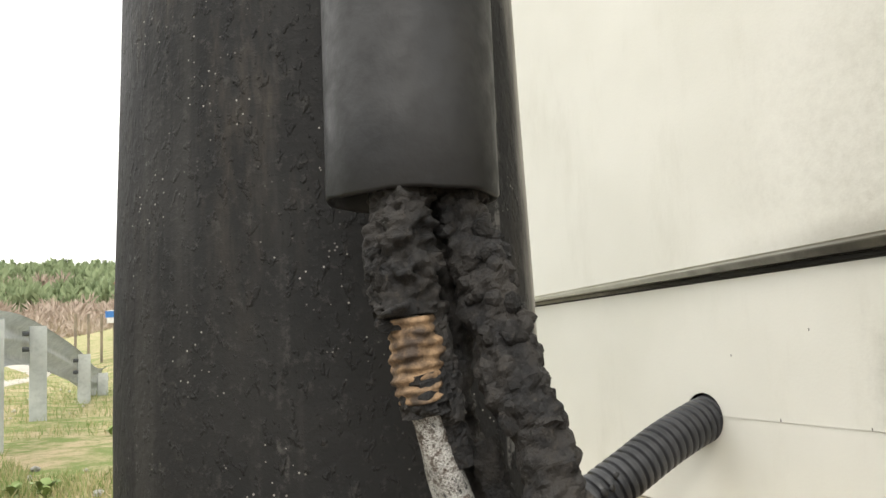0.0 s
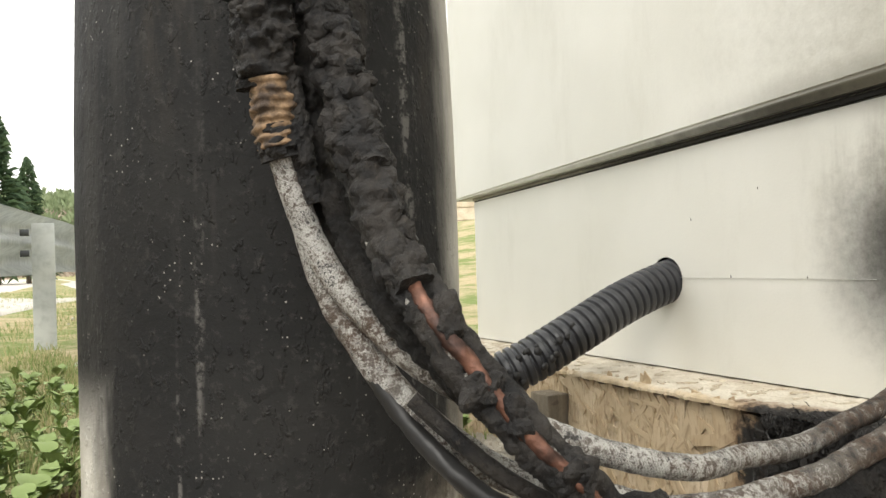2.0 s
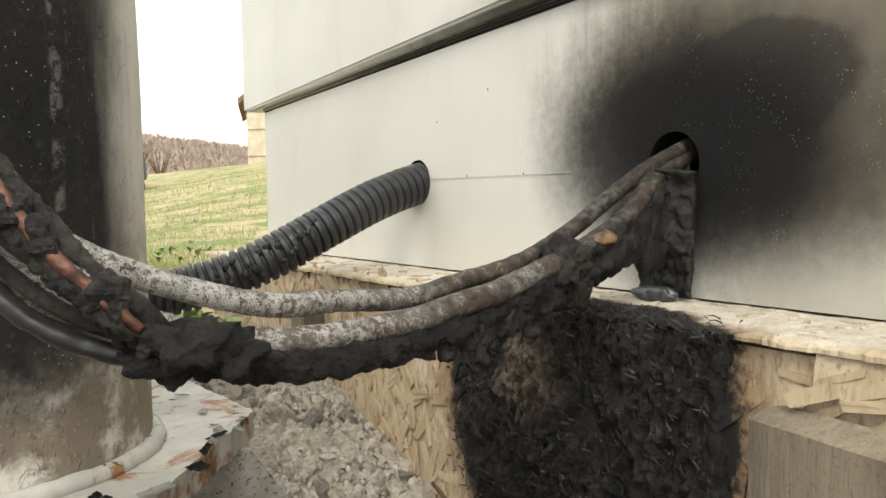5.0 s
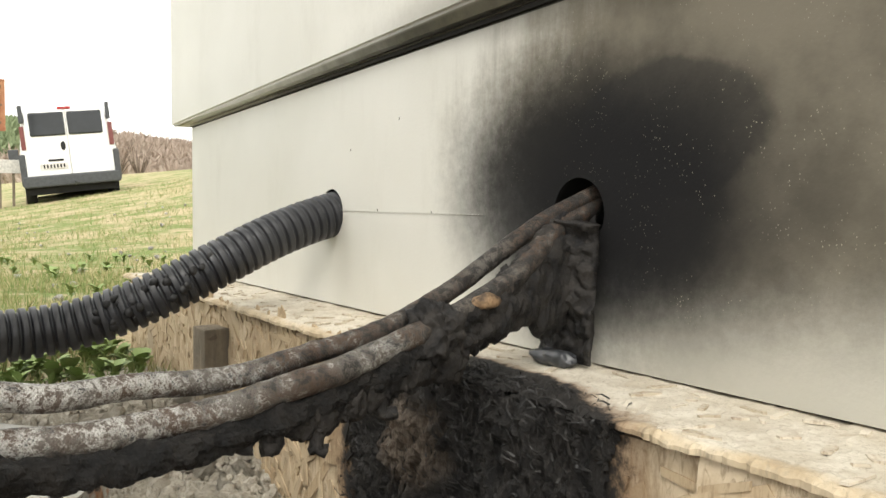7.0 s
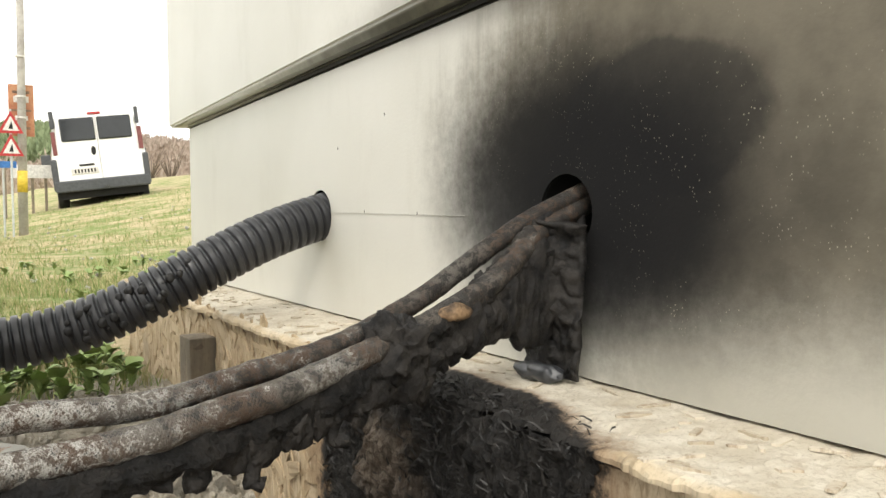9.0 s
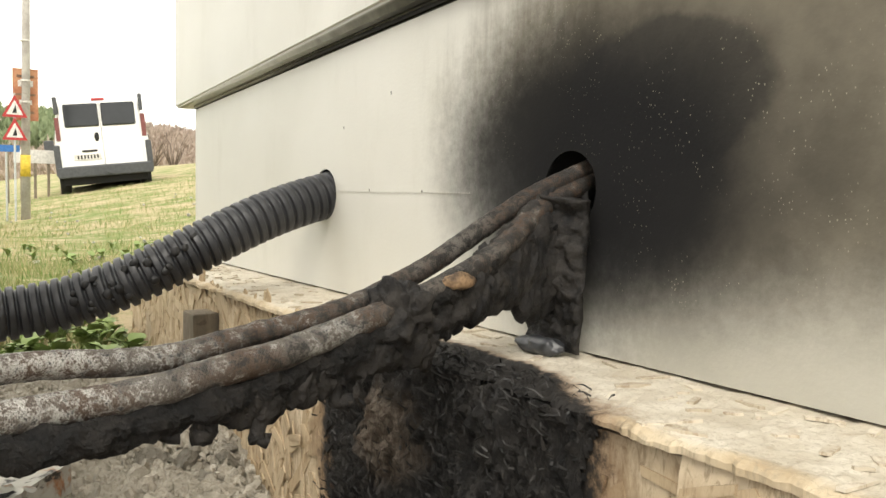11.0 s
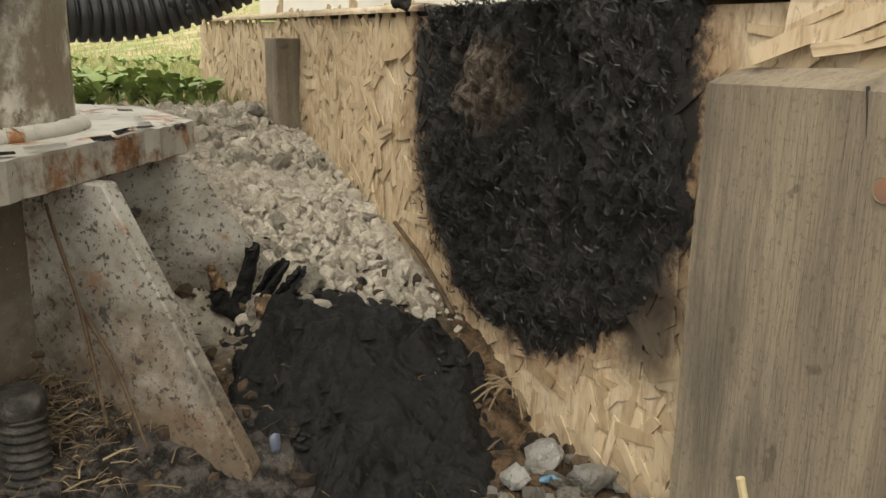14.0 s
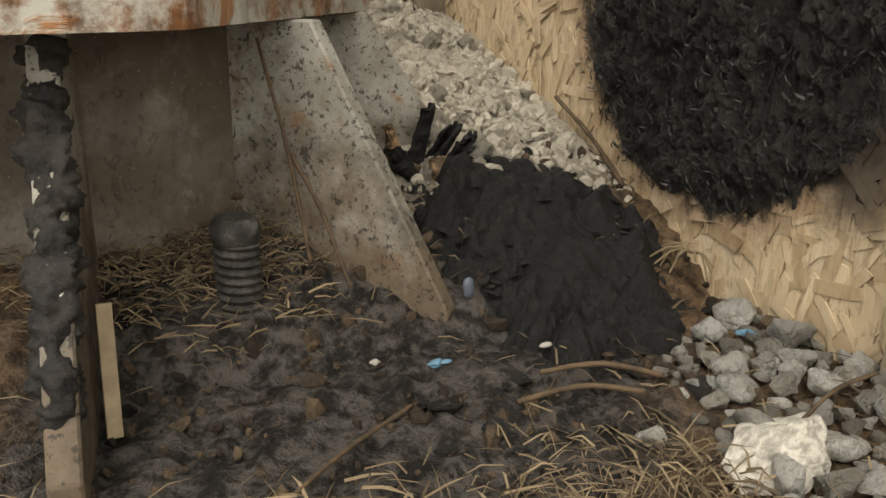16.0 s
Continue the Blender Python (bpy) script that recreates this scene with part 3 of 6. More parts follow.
def sweep(pts, radius, step=0.006, seg=16, wander=0.0, seed=0.0):
    """A round body along a curve. radius: a number or a function of length, turn (0 to 1) and place."""
    c, k = spline(pts, step)
    if wander:
        for i in range(len(c)):
            c[i] += np.array(noise.noise_vector(Vector((k[i] * 14, seed, 3.1)))) * wander
    tang = np.gradient(c, axis=0)
    tang /= np.linalg.norm(tang, axis=1)[:, None]
    side = np.cross(tang[0], (0.1, 0.2, 1.0))
    side /= np.linalg.norm(side)
    verts, faces, uv = [], [], []
    for i in range(len(c)):
        side = side - tang[i] * (side @ tang[i])
        side /= np.linalg.norm(side)
        up = np.cross(tang[i], side)
        for j in range(seg):
            a = 2 * math.pi * j / seg
            d = side * math.cos(a) + up * math.sin(a)
            r = radius(k[i], j / seg, c[i] + d * 0.015) if callable(radius) else radius
            verts.append(c[i] + d * r)
            uv.append((k[i], j / seg))
    n = len(c)
    for i in range(n - 1):
        for j in range(seg):
            j2 = (j + 1) % seg
            faces.append((i * seg + j, i * seg + j2, (i + 1) * seg + j2, (i + 1) * seg + j))
    faces.append(tuple(range(seg))[::-1])
    faces.append(tuple((n - 1) * seg + j for j in range(seg)))
    return verts, faces, uv


def lumpy(r, amount, scale=55.0, seed=0.0, coarse=0.5):
    """A crusted radius: blisters, grain and a slow swell."""
    def f(k, turn, p):
        q = Vector(p) + Vector((seed, seed * 0.7, -seed))
        cell = 1.0 - min(1.0, 1.25 * noise.voronoi(q * scale * 1.3)[0][0])
        return max(0.001, r * (0.9 + amount * (0.75 * cell + 0.42 * fractal(q, scale * 1.5, 4)) + amount * coarse * noise.noise(q * scale * 0.3)))
    return f


def peeled(r, amount, scale=30.0, seed=0.0):
    """A split, peeling jacket: plateaus with stepped edges over a slow swell."""
    def f(k, turn, p):
        q = Vector(p) + Vector((seed, seed * 0.7, -seed))
        step = sstep(-0.03, 0.05, fractal(q, scale, 3)) + 0.7 * sstep(0.0, 0.06, fractal(q + Vector((7, 0, 0)), scale * 1.7, 3))
        return r * (0.82 + amount * (0.42 * step + 0.22 * fractal(q, scale * 0.6, 3) + 0.17 * fractal(q, scale * 4, 4)))
    return f


def blob(centre, radii, rough=0.35, scale=30.0, seed=0.0, sub=3, lift=None):
    """A lumpy closed body."""
    bm = bmesh.new()
    bmesh.ops.create_icosphere(bm, subdivisions=sub, radius=1.0)
    c = Vector(centre)
    for v in bm.verts:
        d = v.co.normalized()
        q = Vector((d.x * radii[0], d.y * radii[1], d.z * radii[2]))
        w = 1 + rough * fractal(c + q + Vector((seed, 0, seed)), scale, 4)
        v.co = c + q * w
    return bm


def stone_mesh(name, material, seed, sub=2, angular=0.5, pos=None, size=1.0):
    """A worn stone about 1 across."""
    rnd = random.Random(seed)
    bm = bmesh.new()
    bmesh.ops.create_icosphere(bm, subdivisions=sub, radius=0.5)
    planes = [(Vector((rnd.gauss(0, 1), rnd.gauss(0, 1), rnd.gauss(0, 1))).normalized(), rnd.uniform(0.20, 0.40)) for _ in range(11)]
    sx, sy, sz = rnd.uniform(0.8, 1.2), rnd.uniform(0.65, 1.0), rnd.uniform(0.5, 0.8)
    for v in bm.verts:
        for n, d in planes:
            over = v.co.dot(n) - d
            if over > 0:
                v.co -= n * over * (0.5 + angular * 0.5)
        v.co *= 1 + (0.10 + 0.06 * sub) * fractal(v.co + Vector((seed, 0, 0)), 2.6, 4)
        v.co = Vector((v.co.x * sx, v.co.y * sy, v.co.z * sz))
    me = bpy.data.meshes.new(name)
    bm.to_mesh(me)
    bm.free()
    me.materials.append(material)
    me.polygons.foreach_set("use_smooth", [angular < 0.5] * len(me.polygons))
    return me


def scatter(name, protos, rows, material, label, category):
    """Many small pieces joined into one mesh. rows: place, size, turn."""
    vs, fs, base = [], [], 0
    arrays = []
    for me in protos:
        v = np.empty(len(me.vertices) * 3)
        me.vertices.foreach_get("co", v)
        arrays.append((v.reshape(-1, 3), [tuple(p.vertices) for p in me.polygons]))
    for i, (place, size, eul) in enumerate(rows):
        v, f = arrays[i % len(arrays)]
        r = np.array(Euler(eul).to_matrix())
        vs.append((v * size) @ r.T + np.array(place))
        fs += [tuple(a + base for a in q) for q in f]
        base += len(v)
    me = mesh_of(name, np.vstack(vs), fs, material)
    return tagged(new(name, me), label, category, "", "stuff")


def ribbons(name, rows, material, label, category, parent=None):
    """Blades or straws: each row is root, tip, width, bend."""
    vs, fs = [], []
    for a, b, w, bend in rows:
        a, b = Vector(a), Vector(b)
        d = b - a
        s = d.cross(Vector((random.uniform(-1, 1), random.uniform(-1, 1), 0.3)))
        s = s.normalized() * w / 2 if s.length > 1e-9 else Vector((w / 2, 0, 0))
        mid = (a + b) / 2 + Vector(bend)
        t = d.cross(s).normalized() * w * 0.35
        i = len(vs)
        vs += [a - s, a + s, mid - s * 0.9, mid + s * 0.9, b, a + t, mid + t]
        fs += [(i, i + 1, i + 3, i + 2), (i + 2, i + 3, i + 4), (i + 1, i + 5, i + 6, i + 3), (i + 5, i, i + 2, i + 6), (i + 3, i + 6, i + 4), (i + 6, i + 2, i + 4)]
    me = mesh_of(name, vs, fs, material)
    ob = new(name, me)
    if parent:
        return under(ob, parent)
    return tagged(ob, label, category, "", "stuff")


# ---- the ground ----
def sstep(a, b, x):
    t = min(1, max(0, (x - a) / (b - a)))
    return t * t * (3 - 2 * t)


def ground_z(x, y):
    z = 0.115 + 0.30 * min(1.0, max(0.0, (y - 0.42) / 0.78)) ** 0.8
    left = sstep(0.05, -0.25, x) * sstep(0.2, 0.7, y)
    z += (0.42 - z) * left * (1 - sstep(0.6, 1.2, y))
    far = sstep(2.0, 13.0, y)
    z += far * (0.02 + 0.19 * max(-1.2, min(7.0, x - 2.2))) * sstep(0.0, 1.8, x)
    z -= sstep(3, 40, y) * 0.05 * max(0, -x)
    return z


def ground_sheet(name, xs, ys, material, rough, label):
    vs, fs = [], []
    for y in ys:
        for x in xs:
            z = ground_z(x, y)
            near = 1.0 if y < 2.5 and -1 < x < 1.2 else 0.3
            clod = 0.011 * fractal((x, y, 1.3), 42, 4) if near == 1.0 and y < 1.5 else 0.0
            vs.append((x, y, z + near * rough * fractal((x, y, 0.3), 9, 5) + clod))
    w = len(xs)
    for j in range(len(ys) - 1):
        for i in range(w - 1):
            a = j * w + i
            fs.append((a, a + 1, a + w + 1, a + w))
    return tagged(part(name, (vs, fs), material, None, "", True), label, "ground", "", "structure")


def warp(lo, near_lo, near_hi, hi, step, grow):
    mid = list(np.arange(near_lo, near_hi, step))
    out, s, v = [], step, near_hi
    while v < hi:
        out.append(v)
        s *= grow
        v += s
    out.append(hi)
    neg, s, v = [], step, near_lo
    while v > lo:
        s *= grow
        v -= s
        neg.append(max(v, lo))
    return neg[::-1] + mid + out


ground = ground_sheet("ground", warp(-900, -0.2, 1.0, 900, 0.009, 1.12), warp(-300, -0.2, 1.6, 1500, 0.009, 1.10), M_GROUND, 0.012,
                      "rough turf and dug soil, burnt black beside the pole")

# ---- the pole ----
PX, PY, PR = 0.286, 0.763, 0.198


def build_pole():
    root = thing("steel_pole", (PX, PY, 0.05), "thick sooted steel pole on a rusty flanged foot", "pole")
    vs, fs, seg = [], [], 128
    rings = ((0.03, 0.202), (0.6, 0.203), (0.85, 0.2035), (0.95, 0.202), (1.05, 0.199), (1.15, 0.196), (1.25, 0.1935), (1.6, 0.187), (4.5, 0.165))
    for z, r in rings:
        for j in range(seg):
            a = 2 * math.pi * j / seg
            vs.append((PX + r * math.cos(a), PY + r * math.sin(a), z))
    for i in range(len(rings) - 1):
        for j in range(seg):
            k = (j + 1) % seg
            fs.append((i * seg + j, i * seg + k, (i + 1) * seg + k, (i + 1) * seg + j))
    fs.append(tuple((len(rings) - 1) * seg + j for j in range(seg)))
    part("shaft", (vs, fs), M_POLE, root, "grey steel shaft blackened by soot", True)
    plate = [(0.622, 0.752), (0.606, 1.0), (0.52, 1.10), (0.30, 1.16), (0.06, 1.10), (-0.07, 0.93), (-0.09, 0.66), (0.03, 0.43), (0.2, 0.352), (0.335, 0.385)]
    pts = []
    for i in range(len(plate)):
        a, b = Vector(plate[i]), Vector(plate[(i + 1) % len(plate)])
        n = max(2, int((b - a).length / 0.012))
        for q in range(n):
            p = a.lerp(b, q / n)
            w = 0.004 * fractal((p.x, p.y, 0), 45, 3)
            pts.append((p.x + w, p.y - w, 0.417))
    bm = prism(pts, (0, 0, 0), (0, 0, 0.035))
    part("base_plate", bm, M_PLATE, root, "flaking grey paint and rust on the plate")
    # weld bead where the shaft meets the plate
    ring = [(PX + (PR + 0.009) * math.cos(a), PY + (PR + 0.009) * math.sin(a), 0.456) for a in np.linspace(0, 2 * math.pi, 65)]
    part("weld_bead", sweep(ring, lumpy(0.011, 0.25, 60), 0.012, 8), M_PLATE, root, "", True)
    # curling flakes of paint along the plate's rim
    rnd = random.Random(4)
    for q in range(13):
        a = rnd.uniform(-1.7, 0.5)
        r = rnd.uniform(0.24, 0.31) if rnd.random() < 0.4 else rnd.uniform(0.27, 0.305)
        x, y = PX + r * math.cos(a), PY + r * math.sin(a)
        w, l, tilt = rnd.uniform(0.006, 0.014), rnd.uniform(0.015, 0.045), rnd.uniform(0.001, 0.004)
        m = Matrix.Translation((x, y, 0.4535)) @ Matrix.Rotation(a + rnd.uniform(-0.6, 0.6) + 1.57, 4, "Z")
        vs, fs = [], []
        for i in range(7):
            for j in range(3):
                u, v = i / 6 - 0.5, j / 2 - 0.5
                jag = 0.004 * noise.noise(Vector((u * 9, v * 5, q)))
                vs.append(m @ Vector((u * l, v * w * (1 - 1.4 * u * u) + jag, 0.0015 + tilt * (0.5 + v) ** 2)))
        for i in range(6):
            for j in range(2):
                k = i * 3 + j
                fs.append((k, k + 3, k + 4, k + 1))
        bm = bmesh.new()
        bv = [bm.verts.new(v) for v in vs]
        for f in fs:
            bm.faces.new([bv[i] for i in f])
        bmesh.ops.solidify(bm, geom=bm.faces[:], thickness=0.001)
        part("paint_flake", bm, M_PLATE if q % 2 else M_CHAR, root)
    for i in range(8):
        a = radians((-97, -47.5, -7)[i]) if i < 3 else radians(-97 + 94 + 47 * (i - 2))
        d, t = Vector((math.cos(a), math.sin(a), 0)), Vector((-math.sin(a), math.cos(a), 0)) * 0.011
        o = Vector((PX, PY, 0))
        inner, outer = (0.296, 0.440) if i == 1 else (0.318, 0.50)
        prof = [(PR - 0.01, 0.416), (inner, 0.416), (outer, 0.145), (outer, 0.02), (PR - 0.01, 0.02)]
        bm = prism([o + d * r + Vector((0, 0, z)) - t for r, z in prof], (0, 0, 0), 2 * t)
        bmesh.ops.bevel(bm, geom=bm.edges[:], offset=0.002, segments=1, affect="EDGES")
        g = part("gusset", bm, M_RUST, root, "burnt gusset with bubbled black paint" if i == 0 else "")
        if i == 0:
            edge = [o + d * r + Vector((0, 0, z)) for r, z in ((0.316, 0.40), (0.345, 0.36), (0.385, 0.30), (0.425, 0.24), (0.468, 0.175))]
            part("bubbled_paint", sweep([tuple(p) for p in edge], lambda k, t, p: 0.0155 * (0.95 + 0.75 * fractal(p, 38, 4) + 0.4 * fractal(p, 120, 3)), 0.0025, 30), M_SOOTY, g, "black bubbled paint", True)
            for q in range(9):
                p = edge[q % 5] + d * 0.004 + Vector((0.007 - 0.002 * q, 0, 0.012 - 0.003 * q))
                part("blister", blob(p, (0.011, 0.008, 0.010), 0.5, 60, q, 3), M_SOOTY if q % 3 else M_PALE, g, "", True)
    return root


pole = build_pole()


def build_bolt():
    root = thing("anchor_bolt", (0.388, 0.490, 0.10), "sooty threaded steel anchor bolt standing in burnt straw", "bolt")
    x, y, r = 0.388, 0.490, 0.0205
    def rad(k, turn, p):
        return r * (1 + 0.09 * math.sin(2 * math.pi * (k / 0.0085 + turn)))
    part("threaded_rod", sweep([(x, y, 0.07), (x, y, 0.15), (x, y, 0.228)], rad, 0.0012, 24), M_BOLT, root, "", True)
    bm = blob((x, y, 0.234), (r * 1.18, r * 1.18, 0.019), 0.12, 60, 4, 4)
    for v in bm.verts:
        v.co.z = min(v.co.z, 0.2475)
    part("bolt_head", bm, M_BOLT, root, "", True)


build_bolt()


# ---- the pipe on the pole ----
def build_pipe():
    root = thing("black_pipe", (0.222, 0.452, 1.008), "upright black plastic pipe with a sooty open lower end", "pipe")
    cx, cy, r, z0 = 0.222, 0.452, 0.0555, 1.008
    vs, fs, seg = [], [], 64
    rings = [(r - 0.005, 1.6), (r - 0.005, z0 + 0.002), (r - 0.004, z0), (r - 0.001, z0), (r, z0 + 0.002), (r, z0 + 0.05), (r, 1.2), (r, 3.6), (r - 0.005, 3.6)]
    for rr, z in rings:
        for j in range(seg):
            a = 2 * math.pi * j / seg
            d = 0.0012 * fractal((math.cos(a), math.sin(a), z * 3), 2.0, 3) if z < 1.05 else 0
            vs.append((cx + (rr + d) * math.cos(a), cy + (rr + d) * math.sin(a), z + d))
    for i in range(len(rings) - 1):
        for j in range(seg):
            k = (j + 1) % seg
            fs.append((i * seg + j, i * seg + k, (i + 1) * seg + k, (i + 1) * seg + j))
    part("pipe_wall", (vs, fs), M_PIPE, root, "", True)
    for z in (1.9, 3.0):
        bm = bmesh.new()
        box((cx - 0.07, cy + 0.03, z), (cx + 0.07, cy + 0.16, z + 0.03), 0.004, bm)
        part("pipe_bracket", bm, M_RUST, root)


build_pipe()

# ---- the burnt cables ----
CABLE_A = [(0.202, 0.437, 1.102), (0.200, 0.430, 1.011), (0.199, 0.419, 0.950), (0.201, 0.417, 0.923), (0.204, 0.416, 0.895), (0.214, 0.415, 0.856), (0.229, 0.411, 0.816), (0.247, 0.391, 0.777), (0.277, 0.358, 0.738), (0.324, 0.333, 0.706), (0.387, 0.317, 0.675), (0.469, 0.315, 0.650), (0.545, 0.334, 0.645), (0.604, 0.349, 0.640), (0.667, 0.359, 0.646), (0.751, 0.374, 0.658), (0.814, 0.392, 0.672), (0.887, 0.410, 0.699), (0.951, 0.418, 0.732), (1.027, 0.417, 0.770), (1.133, 0.418, 0.810)]
CABLE_B = [(0.224, 0.444, 1.104), (0.221, 0.442, 0.981), (0.221, 0.439, 0.898), (0.228, 0.438, 0.844), (0.237, 0.422, 0.795), (0.252, 0.399, 0.750), (0.280, 0.368, 0.704), (0.323, 0.338, 0.665), (0.381, 0.321, 0.643), (0.441, 0.311, 0.626), (0.500, 0.308, 0.621), (0.557, 0.316, 0.622), (0.615, 0.318, 0.627), (0.694, 0.331, 0.639), (0.774, 0.351, 0.654), (0.854, 0.370, 0.673), (0.932, 0.387, 0.704), (1.004, 0.404, 0.746), (1.130, 0.424, 0.800)]
CABLE_C = [(0.238, 0.440, 1.097), (0.240, 0.431, 1.017), (0.244, 0.413, 0.967), (0.247, 0.399, 0.927), (0.251, 0.387, 0.890), (0.260, 0.372, 0.856), (0.260, 0.357, 0.821), (0.266, 0.329, 0.789), (0.276, 0.305, 0.758), (0.297, 0.293, 0.725), (0.328, 0.277, 0.684), (0.357, 0.272, 0.652), (0.395, 0.290, 0.622), (0.470, 0.297, 0.604), (0.557, 0.305, 0.603), (0.650, 0.322, 0.612), (0.737, 0.342, 0.628), (0.820, 0.362, 0.654), (0.900, 0.380, 0.686), (1.000, 0.402, 0.722), (1.140, 0.420, 0.745)]


def stretch_of(pts, lo, hi):
    """The run of a cable between two shares of its length."""
    c, k = spline(pts, 0.008)
    a, b = int(lo * (len(c) - 1)), int(hi * (len(c) - 1))
    return [tuple(p) for p in c[a : b + 1 : 3]]


def share(pts, x=None, z=None):
    c, _ = spline(pts, 0.008)
    d = np.abs(c[:, 0] - x) if x is not None else np.abs(c[: len(c) // 2, 2] - z)
    return int(d.argmin()) / (len(c) - 1)


def build_cables():
    a = thing("armoured_cable", CABLE_A[5], "burnt steel-braided cable, its jacket charred and split open", "cable", "burnt cables")
    part("braid", sweep(CABLE_A, lumpy(0.0104, 0.10, 60, 21), 0.003, 20, 0.002, 1), M_BRAID, a, "scorched grey steel braid", True)
    part("charred_jacket", sweep(stretch_of(CABLE_A, 0.0, share(CABLE_A, z=0.925)), peeled(0.0190, 0.60, 52, 1), 0.0014, 72), M_SOOTY, a, "charred peeling jacket", True)
    flap = [(x + 0.011, y - 0.001, z) for x, y, z in stretch_of(CABLE_A, share(CABLE_A, z=0.94), share(CABLE_A, z=0.835))]
    part("jacket_half", sweep(flap, peeled(0.0115, 0.6, 42, 14), 0.0018, 36), M_SOOTY, a, "split black jacket")
    flap = [(x - 0.013, y + 0.004, z) for x, y, z in stretch_of(CABLE_A, share(CABLE_A, z=0.975), share(CABLE_A, z=0.915))]
    part("jacket_flap", sweep(flap, peeled(0.007, 1.0, 50, 15), 0.002, 22), M_CHAR, a)
    s = stretch_of(CABLE_A, share(CABLE_A, z=0.932), share(CABLE_A, z=0.888))
    part("inner_sheath", sweep(s, lambda k, t, p: 0.0148 * (1 + 0.07 * math.sin(k * 950 + 3 * noise.noise(Vector(p) * 60)) + 0.30 * fractal(p, 75, 4)), 0.0012, 30), M_TAN, a, "tan blistered inner sheath", True)
    s = stretch_of(CABLE_A, share(CABLE_A, z=0.902), share(CABLE_A, z=0.872))
    part("charred_collar", sweep(s, peeled(0.0155, 0.5, 45, 3), 0.002, 30), M_SOOTY, a)
    b = thing("armoured_cable", CABLE_B[5], "thick scorched steel-braided cable hanging in a loop", "cable", "burnt cables")
    part("braid", sweep(CABLE_B, lumpy(0.0120, 0.10, 60, 22), 0.003, 20, 0.002, 2), M_BRAID, b, "scorched grey steel braid", True)
    part("charred_jacket", sweep([(x + 0.013, y - 0.004, z) for x, y, z in stretch_of(CABLE_B, 0.0, share(CABLE_B, z=0.80))], peeled(0.0120, 0.8, 60, 4), 0.003, 32), M_SOOTY, b, "black split jacket strip", True)
    strip = [(0.236, 0.405, 0.86), (0.246, 0.392, 0.82), (0.262, 0.358, 0.772), (0.29, 0.322, 0.728), (0.33, 0.30, 0.694)]
    part("jacket_strip", sweep(strip, lumpy(0.009, 0.5, 80, 5), 0.002, 22, 0.004, 5), M_CHAR, b, "", True)
    c = thing("burnt_cable", CABLE_C[5], "charred cable crusted with melted insulation and bare copper", "cable", "burnt cables")
    part("copper_core", sweep([(x, y - 0.003, z) for x, y, z in stretch_of(CABLE_C, share(CABLE_C, z=0.83), share(CABLE_C, x=0.37))], lumpy(0.0050, 0.45, 60, 6), 0.002, 14, 0.004, 6), M_COPPER, c, "bare reddish copper conductor", True)
    part("bare_wire", sweep([(0.243, 0.382, 0.905), (0.2455, 0.372, 0.885), (0.249, 0.374, 0.865)], 0.0035, 0.002, 10), plain("bright_wire", (0.7, 0.7, 0.72), 0.25, 1.0), c, "bright bare wire", True)
    top = share(CABLE_C, z=0.788)
    part("crust", sweep(stretch_of(CABLE_C, 0.0, top), lambda k, t, p, f=lumpy(0.0178, 0.46, 62, 7, 1.0), g=lumpy(0.0140, 0.48, 66, 7, 1.0): (f if p[2] > 0.87 else g)(k, t, p), 0.0017, 58), M_SOOTY, c, "bubbled black crust")
    rnd = random.Random(61)
    crumb_line, _ = spline(stretch_of(CABLE_C, share(CABLE_C, z=1.02), top), 0.003)
    for q in range(130):
        p = crumb_line[rnd.randrange(len(crumb_line))]
        a, r = rnd.uniform(-0.6, 3.6), 0.0165 if p[2] > 0.87 else 0.013
        g = rnd.uniform(0.003, 0.0075)
        part("crust_bubble", blob((p[0] + r * math.cos(a), p[1] - r * math.sin(a), p[2]), (g, g * 0.8, g * rnd.uniform(0.7, 1.3)), 0.6, 110, q, 2), M_SOOTY if q % 4 else M_CHAR, c)
    for lo, hi, r, sd in ((0.772, 0.744, 0.0135, 1), (0.722, 0.690, 0.012, 2)):
        s = stretch_of([(x + 0.006, y + 0.004, z + 0.003) for x, y, z in CABLE_C], share(CABLE_C, z=lo), share(CABLE_C, z=hi))
        if len(s) > 2:
            part("crust", sweep(s, lumpy(r, 0.6, 80, sd), 0.002, 26), M_CHAR, c, "", True)
    strand = [(x + 0.012, y + 0.006, z + 0.006) for x, y, z in stretch_of(CABLE_C, share(CABLE_C, z=0.79), share(CABLE_C, x=0.40))]
    part("burnt_strand", sweep(strand, lumpy(0.0075, 0.45, 80, 9), 0.002, 18, 0.004, 9), M_SOOTY, c, "", True)
    base = stretch_of(CABLE_C, share(CABLE_C, z=0.84), share(CABLE_C, x=0.41))
    for q in range(6):
        wire = []
        for i, (x, y, z) in enumerate(base):
            a = q * 1.05 + i * (0.20 + 0.03 * q)
            r = 0.009 + 0.006 * noise.noise(Vector((i * 0.3, q * 3.1, 0)))
            wire.append((x + r * math.cos(a), y + 0.006 + 0.5 * r * math.sin(a), z + 0.4 * r * math.sin(a)))
        part("burnt_wire", sweep(wire, peeled(0.0038 + 0.0012 * (q % 3), 0.9, 70, 30 + q), 0.002, 14), (M_SOOTY, M_CHAR, M_SOOTY, M_BRAID, M_COPPER, M_CHAR)[q], c, "", True)
